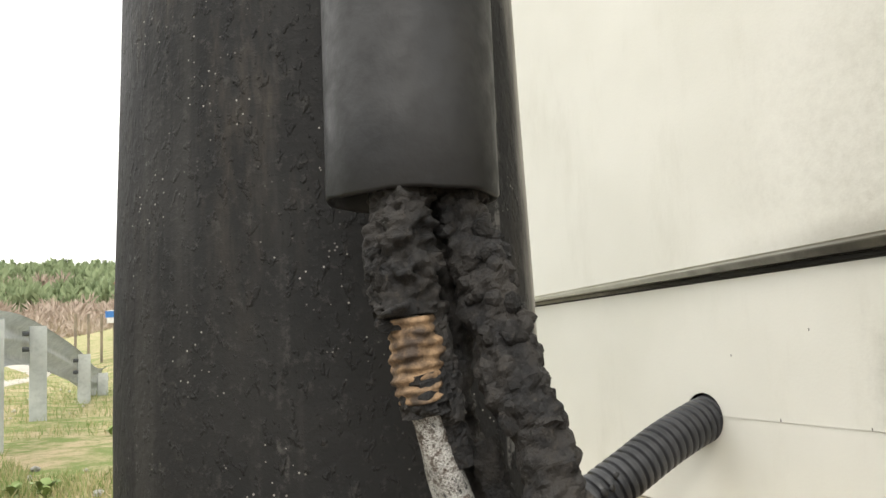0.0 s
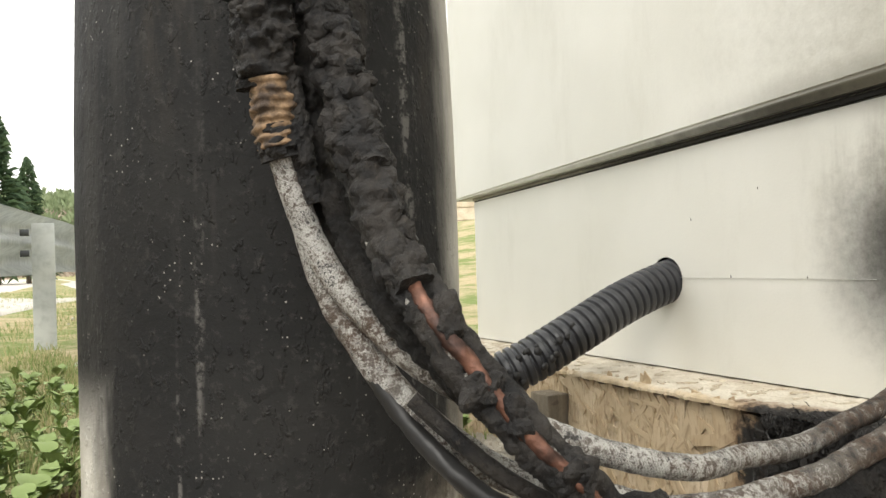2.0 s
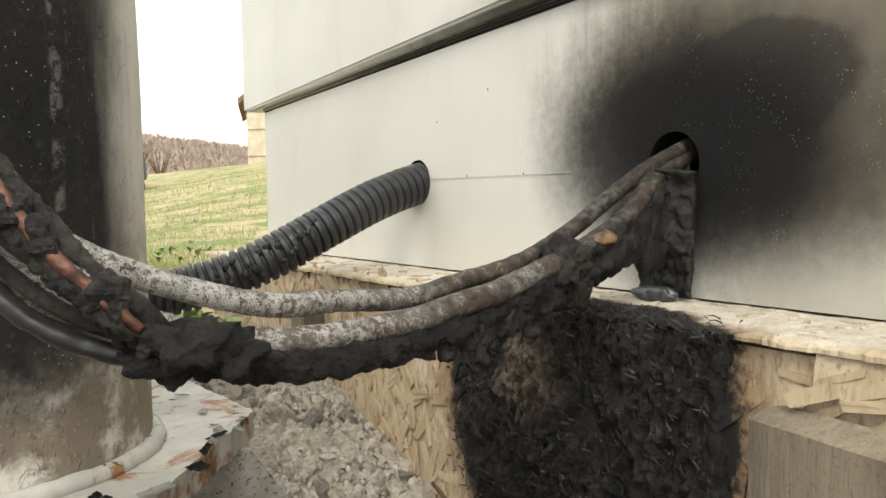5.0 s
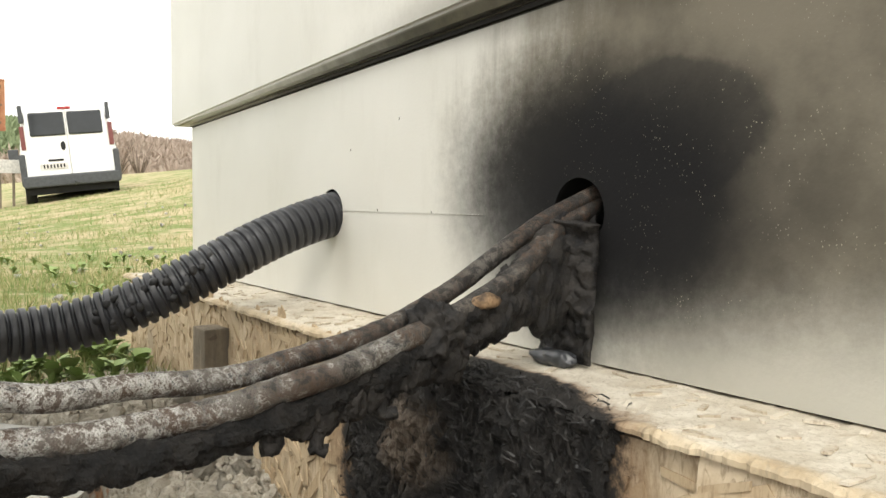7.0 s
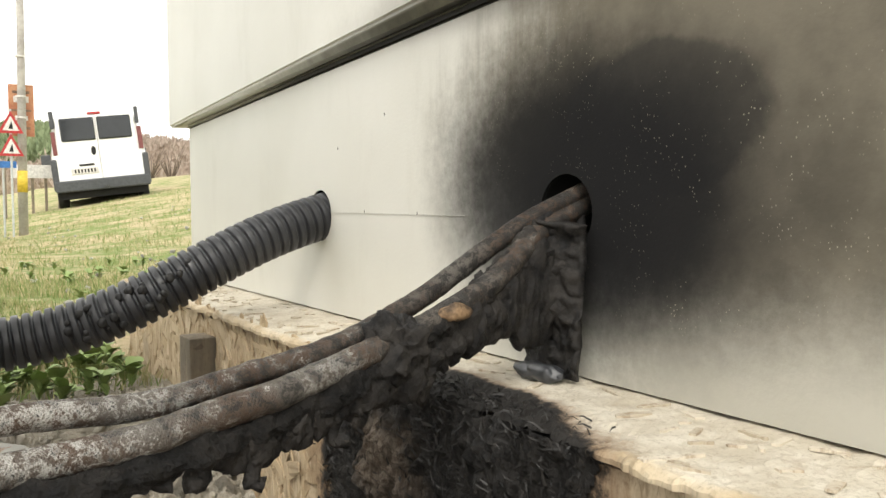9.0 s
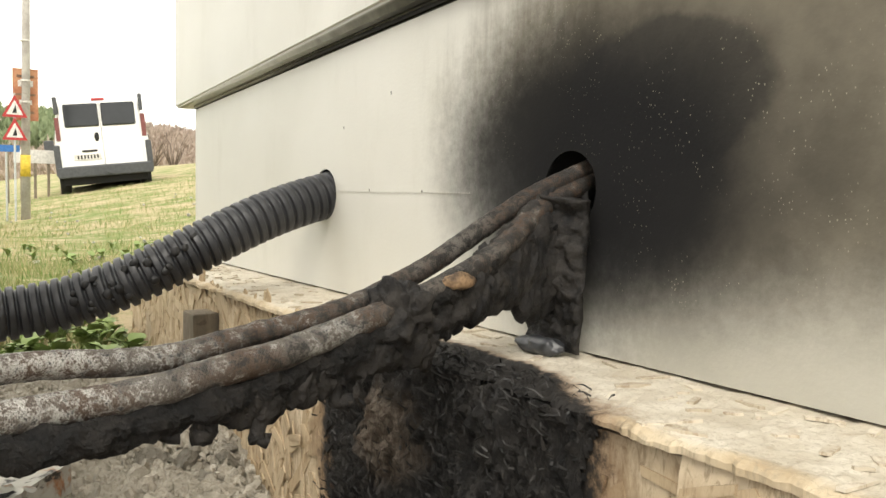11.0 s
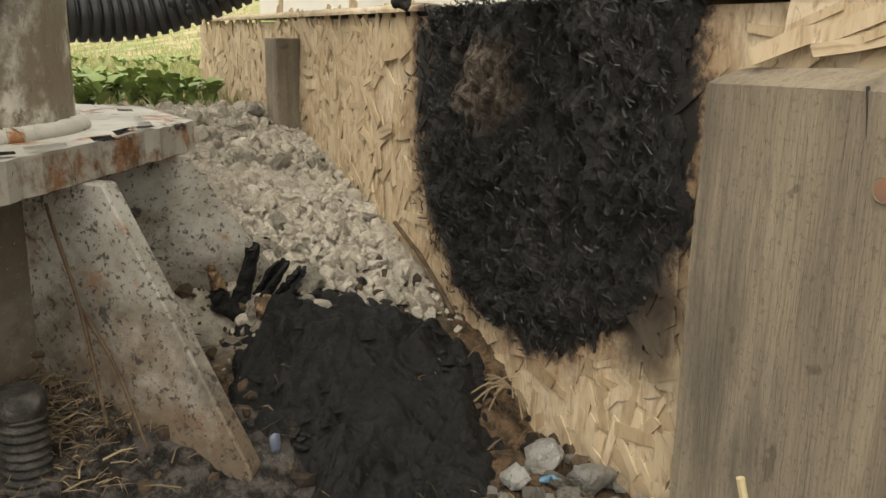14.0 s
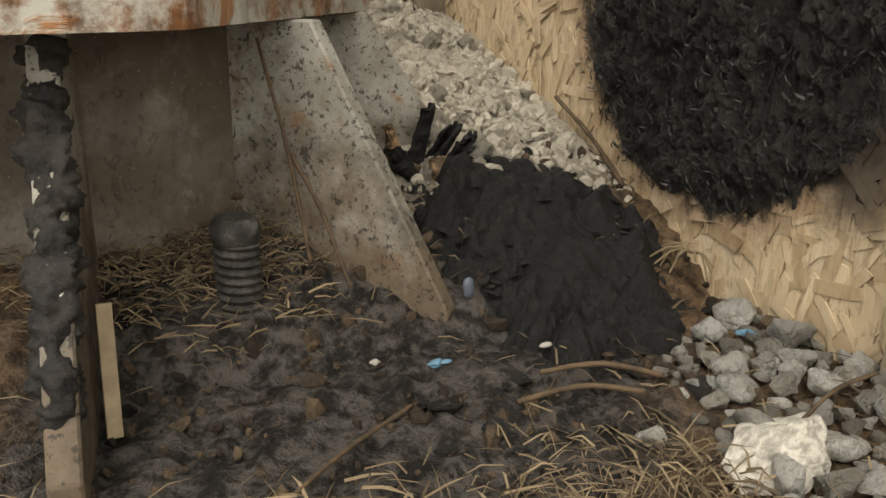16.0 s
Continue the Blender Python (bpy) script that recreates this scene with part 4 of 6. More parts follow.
    for q in range(7):
        p = base[int((q + 0.5) / 7 * (len(base) - 1))]
        part("crust", blob((p[0] + 0.004 * (q % 3 - 1), p[1] - 0.003, p[2] + 0.003), (0.010 + 0.003 * (q % 2), 0.008, 0.015), 0.7, 70, q * 3.3, 4), M_SOOTY, c)
    low = stretch_of(CABLE_C, share(CABLE_C, x=0.38), 1.0)
    def hang(k, t, p):
        return 0.0115 * (1 + 0.5 * fractal(p, 60, 4))
    part("charred_core", sweep(low, hang, 0.0022, 28), M_CHAR, c)
    part("melted_lump", blob((0.395, 0.276, 0.628), (0.034, 0.022, 0.020), 0.7, 55, 2, 4), M_CHAR, c, "molten black lump", True)
    part("melted_lump", blob((0.43, 0.274, 0.622), (0.026, 0.02, 0.014), 0.7, 65, 8, 4), M_CHAR, c, "", True)
    d = thing("thin_black_cable", (0.30, 0.345, 0.69), "thin black cable sagging below the armoured ones", "cable", "burnt cables")
    path = [(0.236, 0.44, 0.84), (0.246, 0.41, 0.77), (0.272, 0.365, 0.700), (0.305, 0.325, 0.655), (0.345, 0.30, 0.632), (0.39, 0.282, 0.622), (0.43, 0.275, 0.618)]
    part("sheath", sweep(path, lumpy(0.0075, 0.2, 60, 11), 0.003, 16), M_PIPE, d, "", True)
    path = [(0.27, 0.345, 0.715), (0.31, 0.315, 0.672), (0.35, 0.297, 0.646), (0.39, 0.284, 0.634)]
    part("loose_wire", sweep(path, lumpy(0.006, 0.15, 60, 12), 0.003, 12), M_SOOTY, d, "", True)


build_cables()


def build_melt():
    """The jackets that have run together where the cables enter the cabinet."""
    root = thing("melted_jacket", (0.95, 0.405, 0.62), "black melted cable jackets hanging from the cables at the cabinet", "burnt plastic")
    line, _ = spline(CABLE_B, 0.004)
    edge_x = [0.60, 0.644, 0.668, 0.711, 0.738, 0.79, 0.839, 0.853, 0.885, 0.914, 0.945, 0.966, 0.974, 1.0, 1.05]
    edge_z = [0.610, 0.603, 0.595, 0.596, 0.606, 0.614, 0.617, 0.630, 0.642, 0.650, 0.656, 0.654, 0.640, 0.640, 0.66]
    path = [tuple(p) for p in line[::6] if 0.60 < p[0] < 1.07 and p[2] < 0.79]
    cracks = (0.672, 0.70, 0.728, 0.753, 0.885, 0.912, 0.945)
    vs, fs, seg = [], [], 48
    body, run = spline(path, 0.0018)
    for i, c in enumerate(body):
        top = c[2] - 0.007 + 0.020 * sstep(0.85, 0.93, c[0])
        low = np.interp(c[0], edge_x, edge_z) - 0.004 + 0.006 * fractal((c[0], 0, 2), 40, 4)
        half, mid = max(0.006, (top - low) / 2), (top + low) / 2
        thin = (0.0085 + 0.005 * sstep(0.80, 0.90, c[0])) * min(1, run[i] / 0.04 + 0.25)
        for j in range(seg):
            a = 2 * math.pi * j / seg
            d = Vector((0.25 * math.cos(a), -math.cos(a), math.sin(a)))
            p = Vector((c[0] + 0.25 * thin * math.cos(a), c[1] + 0.003 - thin * math.cos(a), mid + half * math.sin(a)))
            fold = 0.0035 * fractal(p, 26, 3) + 0.0035 * sstep(0.0, 0.07, fractal(p + Vector((3, 0, 0)), 50, 3)) + 0.0018 * fractal(p, 190, 4)
            for x in cracks:
                fold -= 0.004 * math.exp(-((c[0] + 0.3 * (p.z - mid) - x) / 0.0014) ** 2)
            vs.append(p + d * fold)
    for i in range(len(body) - 1):
        for j in range(seg):
            k = (j + 1) % seg
            fs.append((i * seg + j, i * seg + k, (i + 1) * seg + k, (i + 1) * seg + j))
    fs += [tuple(range(seg))[::-1], tuple((len(body) - 1) * seg + j for j in range(seg))]
    part("melt", (vs, fs), M_SOOTY, root, "", True)
    part("melt_knot", blob((0.818, 0.362, 0.658), (0.026, 0.022, 0.031), 0.55, 42, 3, 5), M_SOOTY, root, "charred wrap across the cables", True)
    part("melt_knot", blob((0.842, 0.372, 0.646), (0.020, 0.018, 0.028), 0.6, 50, 5, 5), M_SOOTY, root, "", True)
    # strip of melted sheet that hangs from the hole to the ledge
    vs, fs, nu, nv = [], [], 44, 68
    for side in (0, 1):
        for i in range(nv):
            for j in range(nu):
                u, v = j / (nu - 1), i / (nv - 1)
                top = Vector((1.036, 0.452 - 0.082 * u, 0.765 - 0.010 * u))
                bot = Vector((1.026, 0.450 - 0.080 * u, 0.603))
                p = top.lerp(bot, v)
                p.y += (0.004 * fractal((v, 0, side), 6, 3)) * (1 if u > 0.5 else -1)
                swell = 0.022 * math.sin(math.pi * u) * (1 - sstep(0.45, 0.75, v)) + 0.010 * sstep(0.15, 0.0, v)
                w = 0.006 * fractal(p, 30, 4) + 0.003 * fractal(p, 110, 4) + 0.003 * sstep(0.0, 0.1, fractal(p, 60, 3))
                p.x -= (swell + w + 0.004) * side
                vs.append(p)
    o = nu * nv
    for i in range(nv - 1):
        for j in range(nu - 1):
            k = i * nu + j
            fs.append((k, k + 1, k + nu + 1, k + nu))
            fs.append((o + k, o + k + nu, o + k + nu + 1, o + k + 1))
    for i in range(nv - 1):
        k = i * nu
        fs.append((k, k + nu, o + k + nu, o + k))
        k += nu - 1
        fs.append((k, o + k, o + k + nu, k + nu))
    for j in range(nu - 1):
        k = (nv - 1) * nu + j
        fs.append((k, k + 1, o + k + 1, o + k))
        fs.append((j, o + j, o + j + 1, j + 1))
    part("curtain", (vs, fs), M_SOOTY, root, "melted sheet hanging down to the ledge", True)
    part("foot", blob((1.014, 0.414, 0.607), (0.015, 0.038, 0.010), 0.35, 40, 6, 4), M_PUDDLE, root, "glossy grey puddle of plastic", True)
    part("bare_patch", blob((0.876, 0.362, 0.683), (0.015, 0.006, 0.008), 0.4, 80, 2, 3), M_TAN, root, "scorched brown bare spot", True)
    rnd = random.Random(8)
    for q in range(7):
        t = rnd.random()
        p = Vector(path[int(t * (len(path) - 4))])
        p.z = float(np.interp(p.x, edge_x, edge_z)) + 0.004
        l = rnd.uniform(0.002, 0.008)
        s = [(p.x, p.y, p.z + 0.004), (p.x + rnd.uniform(-0.006, 0.006), p.y, p.z - 0.016), (p.x + rnd.uniform(-0.01, 0.01), p.y - 0.003, p.z - 0.014 - l)]
        part("drip", sweep(s, lumpy(0.0055, 0.6, 90, q), 0.003, 10), M_SOOTY, root, "", True)


build_melt()


def build_conduit():
    root = thing("corrugated_conduit", (1.05, 1.018, 0.755), "dark grey corrugated conduit bending out of the cabinet hole", "conduit")
    path = [(1.16, 1.02, 0.775), (1.05, 1.016, 0.753), (0.95, 1.010, 0.722), (0.85, 1.010, 0.677), (0.76, 1.022, 0.632), (0.68, 1.045, 0.599), (0.60, 1.06, 0.582), (0.52, 1.06, 0.579), (0.44, 1.06, 0.582), (0.34, 1.08, 0.57), (0.22, 1.12, 0.50), (0.12, 1.16, 0.38)]
    def rad(k, t, p):
        s = (k / 0.0158) % 1.0
        d = min(s, 1 - s)
        return 0.0378 - 0.0055 * (1 - sstep(0.10, 0.22, d)) - 0.0012 * (0.5 - d)
    part("ribbed_hose", sweep(path, rad, 0.00105, 30), M_CONDUIT, root, "", True)
    rnd = random.Random(3)
    c, _ = spline(path, 0.004)
    for q in range(26):
        p = c[rnd.randint(int(len(c) * 0.30), int(len(c) * 0.46))]
        d = Vector((rnd.uniform(-0.6, 0.1), -1, rnd.uniform(-0.5, 0.9))).normalized()
        s = rnd.uniform(0.003, 0.008)
        part("melt_bead", blob(Vector(p) + d * 0.037, (s, s * 0.6, s), 0.3, 80, q, 2), M_PIPE, root, "", True)


build_conduit()


# ---- the cabinet ----
def lip_z(y):
    return 0.951 + (1.67 - y) * 0.046


def fold_z(y):
    return 0.961 + (1.72 - y) * 0.061


def build_cabinet():
    root = thing("metal_cabinet", (1.3, 0.6, 0.601), "large white sheet-steel cabinet, scorched black round a cable hole", "cabinet")
    vs, fs = [], []

    def quad(*p):
        i = len(vs)
        vs.extend(p)
        fs.append(tuple(range(i, i + len(p))))

    x, y0, y1, zb = 1.05, -1.1, 1.745, 0.601
    holes = [(0.419, 0.766, 0.040), (1.018, 0.755, 0.0415)]
    cells = []
    for hy, hz, r in holes:
        cells.append((hy - 0.06, hy + 0.06, hz - 0.06, hz + 0.06, hy, hz, r))
    top = lip_z
    ys = [y0, 0.2, cells[0][0], cells[0][1], cells[1][0], cells[1][1], y1]
    for a, b in zip(ys[:-1], ys[1:]):
        cell = next((c for c in cells if abs(c[0] - a) < 1e-6), None)
        if not cell:
            quad((x, a, zb), (x, a, top(a)), (x, b, top(b)), (x, b, zb))
            continue
        _, _, z0, z1, hy, hz, r = cell
        quad((x, a, zb), (x, a, z0), (x, b, z0), (x, b, zb))
        quad((x, a, z1), (x, a, top(a)), (x, b, top(b)), (x, b, z1))
        n = 48
        for i in range(n):
            t0, t1 = 2 * math.pi * i / n, 2 * math.pi * (i + 1) / n
            def rim(t):
                k = 0.06 / max(abs(math.cos(t)), abs(math.sin(t)))
                return (x, hy + k * math.cos(t), hz + k * math.sin(t))
            def hole(t, d=0.0):
                return (x + d, hy + r * math.cos(t), hz + r * math.sin(t))
            quad(rim(t0), hole(t0), hole(t1), rim(t1))
            quad(hole(t0), hole(t0, 0.003), hole(t1, 0.003), hole(t1))
    for i in range(6):
        a, b = i / 6 * math.pi / 2, (i + 1) / 6 * math.pi / 2
        pa = (x + 0.015 * (1 - math.cos(a)), y1 + 0.015 * math.sin(a))
        pb = (x + 0.015 * (1 - math.cos(b)), y1 + 0.015 * math.sin(b))
        quad((*pa, zb), (*pa, top(y1)), (*pb, top(y1)), (*pb, zb))
    quad((1.065, 1.76, zb), (1.065, 1.76, top(y1)), (1.95, 1.76, top(y1)), (1.95, 1.76, zb))
    quad((1.95, 1.76, zb), (1.95, 1.76, top(y1)), (1.95, y0, top(y0)), (1.95, y0, zb))
    quad((1.95, y0, zb), (1.95, y0, top(y0)), (x, y0, top(y0)), (x, y0, zb))
    quad((x, y0, zb), (x, y1, zb), (1.065, 1.76, zb), (1.95, 1.76, zb), (1.95, y0, zb))
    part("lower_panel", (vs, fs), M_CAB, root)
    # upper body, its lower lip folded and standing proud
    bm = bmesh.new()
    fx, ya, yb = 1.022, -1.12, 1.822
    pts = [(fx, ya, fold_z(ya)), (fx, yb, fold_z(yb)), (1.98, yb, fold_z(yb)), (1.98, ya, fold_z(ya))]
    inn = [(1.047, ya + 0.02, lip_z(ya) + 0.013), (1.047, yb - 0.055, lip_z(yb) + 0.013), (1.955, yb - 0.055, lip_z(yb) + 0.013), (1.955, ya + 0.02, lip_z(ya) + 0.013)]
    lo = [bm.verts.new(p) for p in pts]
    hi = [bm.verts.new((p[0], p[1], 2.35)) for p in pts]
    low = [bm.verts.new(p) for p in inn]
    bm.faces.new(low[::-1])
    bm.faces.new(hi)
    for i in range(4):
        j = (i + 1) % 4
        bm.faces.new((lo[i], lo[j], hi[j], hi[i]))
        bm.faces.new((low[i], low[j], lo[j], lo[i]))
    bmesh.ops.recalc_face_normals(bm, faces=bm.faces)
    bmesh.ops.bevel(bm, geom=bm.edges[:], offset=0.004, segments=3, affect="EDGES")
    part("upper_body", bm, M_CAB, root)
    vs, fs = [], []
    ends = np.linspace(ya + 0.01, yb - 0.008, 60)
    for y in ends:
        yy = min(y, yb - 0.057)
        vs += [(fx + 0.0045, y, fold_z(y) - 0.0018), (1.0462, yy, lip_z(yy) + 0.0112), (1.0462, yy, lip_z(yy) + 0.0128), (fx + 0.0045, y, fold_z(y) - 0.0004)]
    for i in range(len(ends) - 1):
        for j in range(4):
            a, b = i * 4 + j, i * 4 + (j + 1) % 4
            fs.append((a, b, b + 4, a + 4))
    part("folded_lip", (vs, fs), M_FOLD, root, "folded underside of the door, coloured with soot and gap shade")
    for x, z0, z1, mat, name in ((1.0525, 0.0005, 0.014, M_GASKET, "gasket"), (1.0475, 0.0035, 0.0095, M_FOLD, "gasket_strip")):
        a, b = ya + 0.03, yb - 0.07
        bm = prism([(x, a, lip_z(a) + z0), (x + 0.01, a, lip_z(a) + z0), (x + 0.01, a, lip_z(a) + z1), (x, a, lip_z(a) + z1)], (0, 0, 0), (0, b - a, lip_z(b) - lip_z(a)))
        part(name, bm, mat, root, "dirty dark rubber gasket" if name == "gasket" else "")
    for y, z in ((0.862, 0.763), (0.712, 0.762), (1.2, 0.70), (0.95, 0.86), (0.8, 0.9)):
        part("scratch", box((1.0490, y - 0.0006, z - 0.002), (1.0497, y + 0.0005, z + 0.002)), M_GASKET, root)
    part("scored_line", box((1.0485, 0.60, 0.7605), (1.0495, 0.99, 0.7608)), plain("scored_line", (0.62, 0.61, 0.56), 0.6), root)


build_cabinet()


def shade_sleeves():
    """Dark sleeves added behind the two cable holes to keep their insides black."""
    cabinet = bpy.data.objects["metal_cabinet"]
    for y, z, r in ((0.419, 0.766, 0.052), (1.018, 0.755, 0.054)):
        vs, fs, n = [], [], 32
        for x, rr in ((1.0535, r), (1.42, r), (1.42, 0.001)):
            for i in range(n):
                a = 2 * math.pi * i / n
                vs.append((x, y + rr * math.cos(a), z + rr * math.sin(a)))
        for k in range(2):
            for i in range(n):
                j = (i + 1) % n
                fs.append((k * n + i, k * n + j, (k + 1) * n + j, (k + 1) * n + i))
        part("cable_duct", (vs, fs), M_DARK, cabinet, "added dark sleeve for the shade inside a cable hole", True)


shade_sleeves()


# ---- the board-clad plinth ----
def in_burn(y, z):
    d = math.hypot((y - 0.458) / 0.235, (z - 0.42) / 0.21)
    if z > 0.42:
        d = abs(y - 0.458) / 0.235
    return d + 0.16 * fractal((0, y, z), 14, 4)


def build_plinth():
    root = thing("board_plinth", (1.2, 0.6, 0.05), "plinth clad in weathered strand board, burnt black in front", "plinth")
    part("front_panel", box((0.912, -1.1, 0.0), (0.932, 1.78, 0.583), 0.001), M_OSB, root, "strand board panel, charred below the cables")
    part("end_panel", box((0.932, 1.76, 0.0), (1.9, 1.78, 0.583), 0.001), M_OSB, root)
    part("back_panel", box((1.88, -1.1, 0.0), (1.9, 1.76, 0.583), 0.001), M_OSB, root)
    nx, ny = 24, 560
    vs, fs = [], []
    for k in range(2):
        for j in range(ny + 1):
            y = -1.1 + 2.9 * j / ny
            scorch = (1 - sstep(0.8, 1.05, abs(y - 0.45) / 0.235)) if abs(y - 0.45) < 0.26 else 0.0
            front = 0.9 + 0.006 * fractal((0, y, 1), 22, 4) + 0.004 * fractal((0, y, 2), 90, 3)
            front += scorch * (0.010 + 0.016 * abs(fractal((0, y, 3), 40, 4)))
            for i in range(nx + 1):
                x = front + (1.1 - front) * (i / nx) ** 1.4
                w = 0.002 * fractal((x, y, 0), 30, 4) + 0.0014 * fractal((x, y, 4), 110, 3)
                eaten = scorch * (1 - sstep(0.925, 0.965, x + 0.02 * fractal((x, y, 8), 30, 3)))
                w -= eaten * (0.003 + 0.012 * abs(fractal((x, y, 5), 50, 4)))
                droop = 0.005 * max(0, 1 - i / 3) ** 2
                vs.append((x, y, (0.598 + w - droop) if k == 0 else 0.5885))
    w, o = nx + 1, (nx + 1) * (ny + 1)
    for j in range(ny):
        for i in range(nx):
            a = j * w + i
            fs.append((a, a + 1, a + w + 1, a + w))
        a = j * w
        fs.append((a, a + w, o + a + w, o + a))
    part("top_board", (vs, fs), M_LEDGE, root, "rough strand board ledge")
    # torn upper layer of the board, standing off above the plank
    vs, fs, n = [], [], 420
    for j in range(n + 1):
        y = -0.6 + 0.735 * j / n
        low = 0.551 + 0.005 * fractal((0, y, 6), 20, 3) + 0.006 * noise.noise(Vector((0, round(y * 55) * 1.7, 3))) + 0.003 * fractal((0, y, 9), 150, 3)
        out = 0.004 + 0.003 * fractal((0, y, 7), 18, 3)
        for z, x in ((0.594, 0.908), (0.575, 0.9045), (low + 0.006, 0.9045 - out), (low, 0.9035 - out), (low + 0.002, 0.908 - out), (0.575, 0.910)):
            vs.append((x + 0.0012 * fractal((x, y, z), 60, 3), y, z))
    for j in range(n):
        for i in range(5):
            a = j * 6 + i
            fs.append((a, a + 1, a + 7, a + 6))
    part("torn_layer", (vs, fs), M_OSB, root, "split strands lifting above the plank")
    # the burnt crust, a relief on the panel
    vs, fs, idx = [], [], {}
    st = 0.0032
    for i in range(int(0.62 / st)):
        for j in range(int(0.46 / st)):
            y, z = 0.16 + i * st, 0.145 + j * st
            if z > 0.592 or in_burn(y, z) > 1.0:
                continue
            keys = []
            for a, b in ((i, j), (i + 1, j), (i + 1, j + 1), (i, j + 1)):
                if (a, b) not in idx:
                    yy, zz = 0.16 + a * st, 0.145 + b * st
                    depth = min(1, max(0, (1.03 - in_burn(yy, zz)) * 5))
                    warp_y = yy + 0.012 * noise.noise(Vector((2, yy * 20, zz * 20)))
                    ridge = 1 - abs(2.2 * fractal((1.1, warp_y, zz * 0.38), 38, 4))
                    h = 0.10 + 0.55 * max(0, ridge) + 0.45 * fractal((4, yy, zz), 13, 3) + 0.40 * fractal((5, warp_y, zz * 0.45), 120, 3)
                    lump = 0.012 * math.exp(-((yy - 0.52) / 0.05) ** 2 - ((zz - 0.5) / 0.05) ** 2)
                    idx[(a, b)] = len(vs)
                    vs.append((0.9115 - depth * (0.004 + 0.023 * max(0, h)) - depth * lump, yy, min(zz, 0.592 + 0.006 * fractal((0, yy, 1), 60, 3))))
                keys.append(idx[(a, b)])
            fs.append(tuple(keys))
    part("burnt_crust", (vs, fs), M_BURNT, root, "deeply charred black strands")
    return root


plinth = build_plinth()


def build_plank():
    root = thing("upright_plank", (0.875, 0.0, 0.05), "grey weathered upright plank with plugged screw holes", "plank")
    bm = bmesh.new()
    outline = [(0.882, 0.186, 0.0), (0.882, 0.186, 0.520), (0.911, 0.176, 0.534), (0.911, 0.176, 0.0)]
    prism(outline, (0, 0, 0), (-0.075, -0.375, 0.012), bm)
    bmesh.ops.subdivide_edges(bm, edges=bm.edges[:], cuts=6, use_grid_fill=True)
    for v in bm.verts:
        v.co.x += 0.0022 * fractal(v.co, 14, 3)
        v.co.z += 0.004 * fractal(v.co, 20, 3) if v.co.z > 0.5 else 0
    part("board", bm, M_PLANK, root)
    nrm, along = Vector((-0.98, 0.196, 0)), Vector((0.196, 0.98, 0))
    for y, z, r in ((0.006, 0.466, 0.0075), (-0.020, 0.500, 0.0060)):
        p = Vector((0.882 - (0.186 - y) * 0.2, y, z))
        part("screw_plug", tube(p + nrm * 0.002, p - nrm * 0.008, r, None, 20), M_PLUG if r > 0.007 else M_PLANK, root, "reddish wooden plug" if r > 0.007 else "")
        ring = [tuple(p + nrm * 0.0017 + along * r * 1.08 * math.cos(a) + Vector((0, 0, r * 1.08 * math.sin(a)))) for a in np.linspace(0, 2 * math.pi, 17)]
        part("plug_rim", sweep(ring, 0.0006, 0.004, 6), M_PLANK, root)
    part("crack", sweep([(0.8515, 0.030, 0.527), (0.8505, 0.026, 0.50), (0.8500, 0.024, 0.475)], lambda k, t, p: 0.0012 * max(0.2, 1 - k / 0.06), 0.004, 6), M_DARK, root)
    stake = thing("wooden_stake", (0.888, 1.16, 0.3), "short squared timber stake against the plinth", "stake")
    bm = box((0.866, 1.130, 0.1), (0.911, 1.192, 0.553), 0.003)
    part("post", bm, M_PLANK, stake)


build_plank()


# ---- stones and debris ----
RUBBLE = [stone_mesh("rubble", M_RUBBLE, 20 + i, 2, 0.95) for i in range(10)]
CLODS = [stone_mesh("stone", paint_stone("field_clod", (0.35, 0.32, 0.262), (0.53, 0.49, 0.415), (0.30, 0.265, 0.21)) if i == 0 else bpy.data.materials["field_clod"], 240 + i, 3, 1.0) for i in range(8)]
STONES = [stone_mesh("stone", M_STONE, 40 + i, 3, 0.45) for i in range(8)]
CHUNKS = [stone_mesh("stone", M_RUBBLE_BIG, 140 + i, 3, 1.0) for i in range(8)]


def rubble_heap():
    rnd = random.Random(5)
    rows = []
    while len(rows) < 5600:
        x, y = rnd.uniform(0.40, 0.905), rnd.uniform(0.56, 1.40)
        if math.hypot(x - PX, y - PY) < 0.36 and y < 1.05:
            continue
        if rnd.random() > min(1, (y - 0.55) * 5) * (1 if y < 1.35 else 0.5):
            continue
        s = min(0.050, 0.006 + 0.010 * rnd.expovariate(1.0))
        rows.append(((x, y, ground_z(x, y) + 0.005 - s * 0.12), s, (rnd.uniform(0, 6), rnd.uniform(0, 6), rnd.uniform(0, 6))))
    scatter("rubble_heap", RUBBLE, rows, M_RUBBLE, "pale grey crushed rubble heaped along the plinth", "rubble")
    rows = []
    while len(rows) < 1500:
        x, y = rnd.uniform(0.1, 0.92), rnd.uniform(0.0, 0.72)
        s = min(0.035, 0.005 + 0.007 * rnd.expovariate(1.0))
        rows.append(((x, y, ground_z(x, y) + s * 0.1), s, (rnd.uniform(0, 6), rnd.uniform(0, 6), rnd.uniform(0, 6))))
    scatter("burnt_pebbles", [stone_mesh("pebble", M_BROWN, 70 + i, 1, 0.5) for i in range(5)], rows, M_BROWN, "small sooty brown pebbles and clods", "pebbles")


rubble_heap()


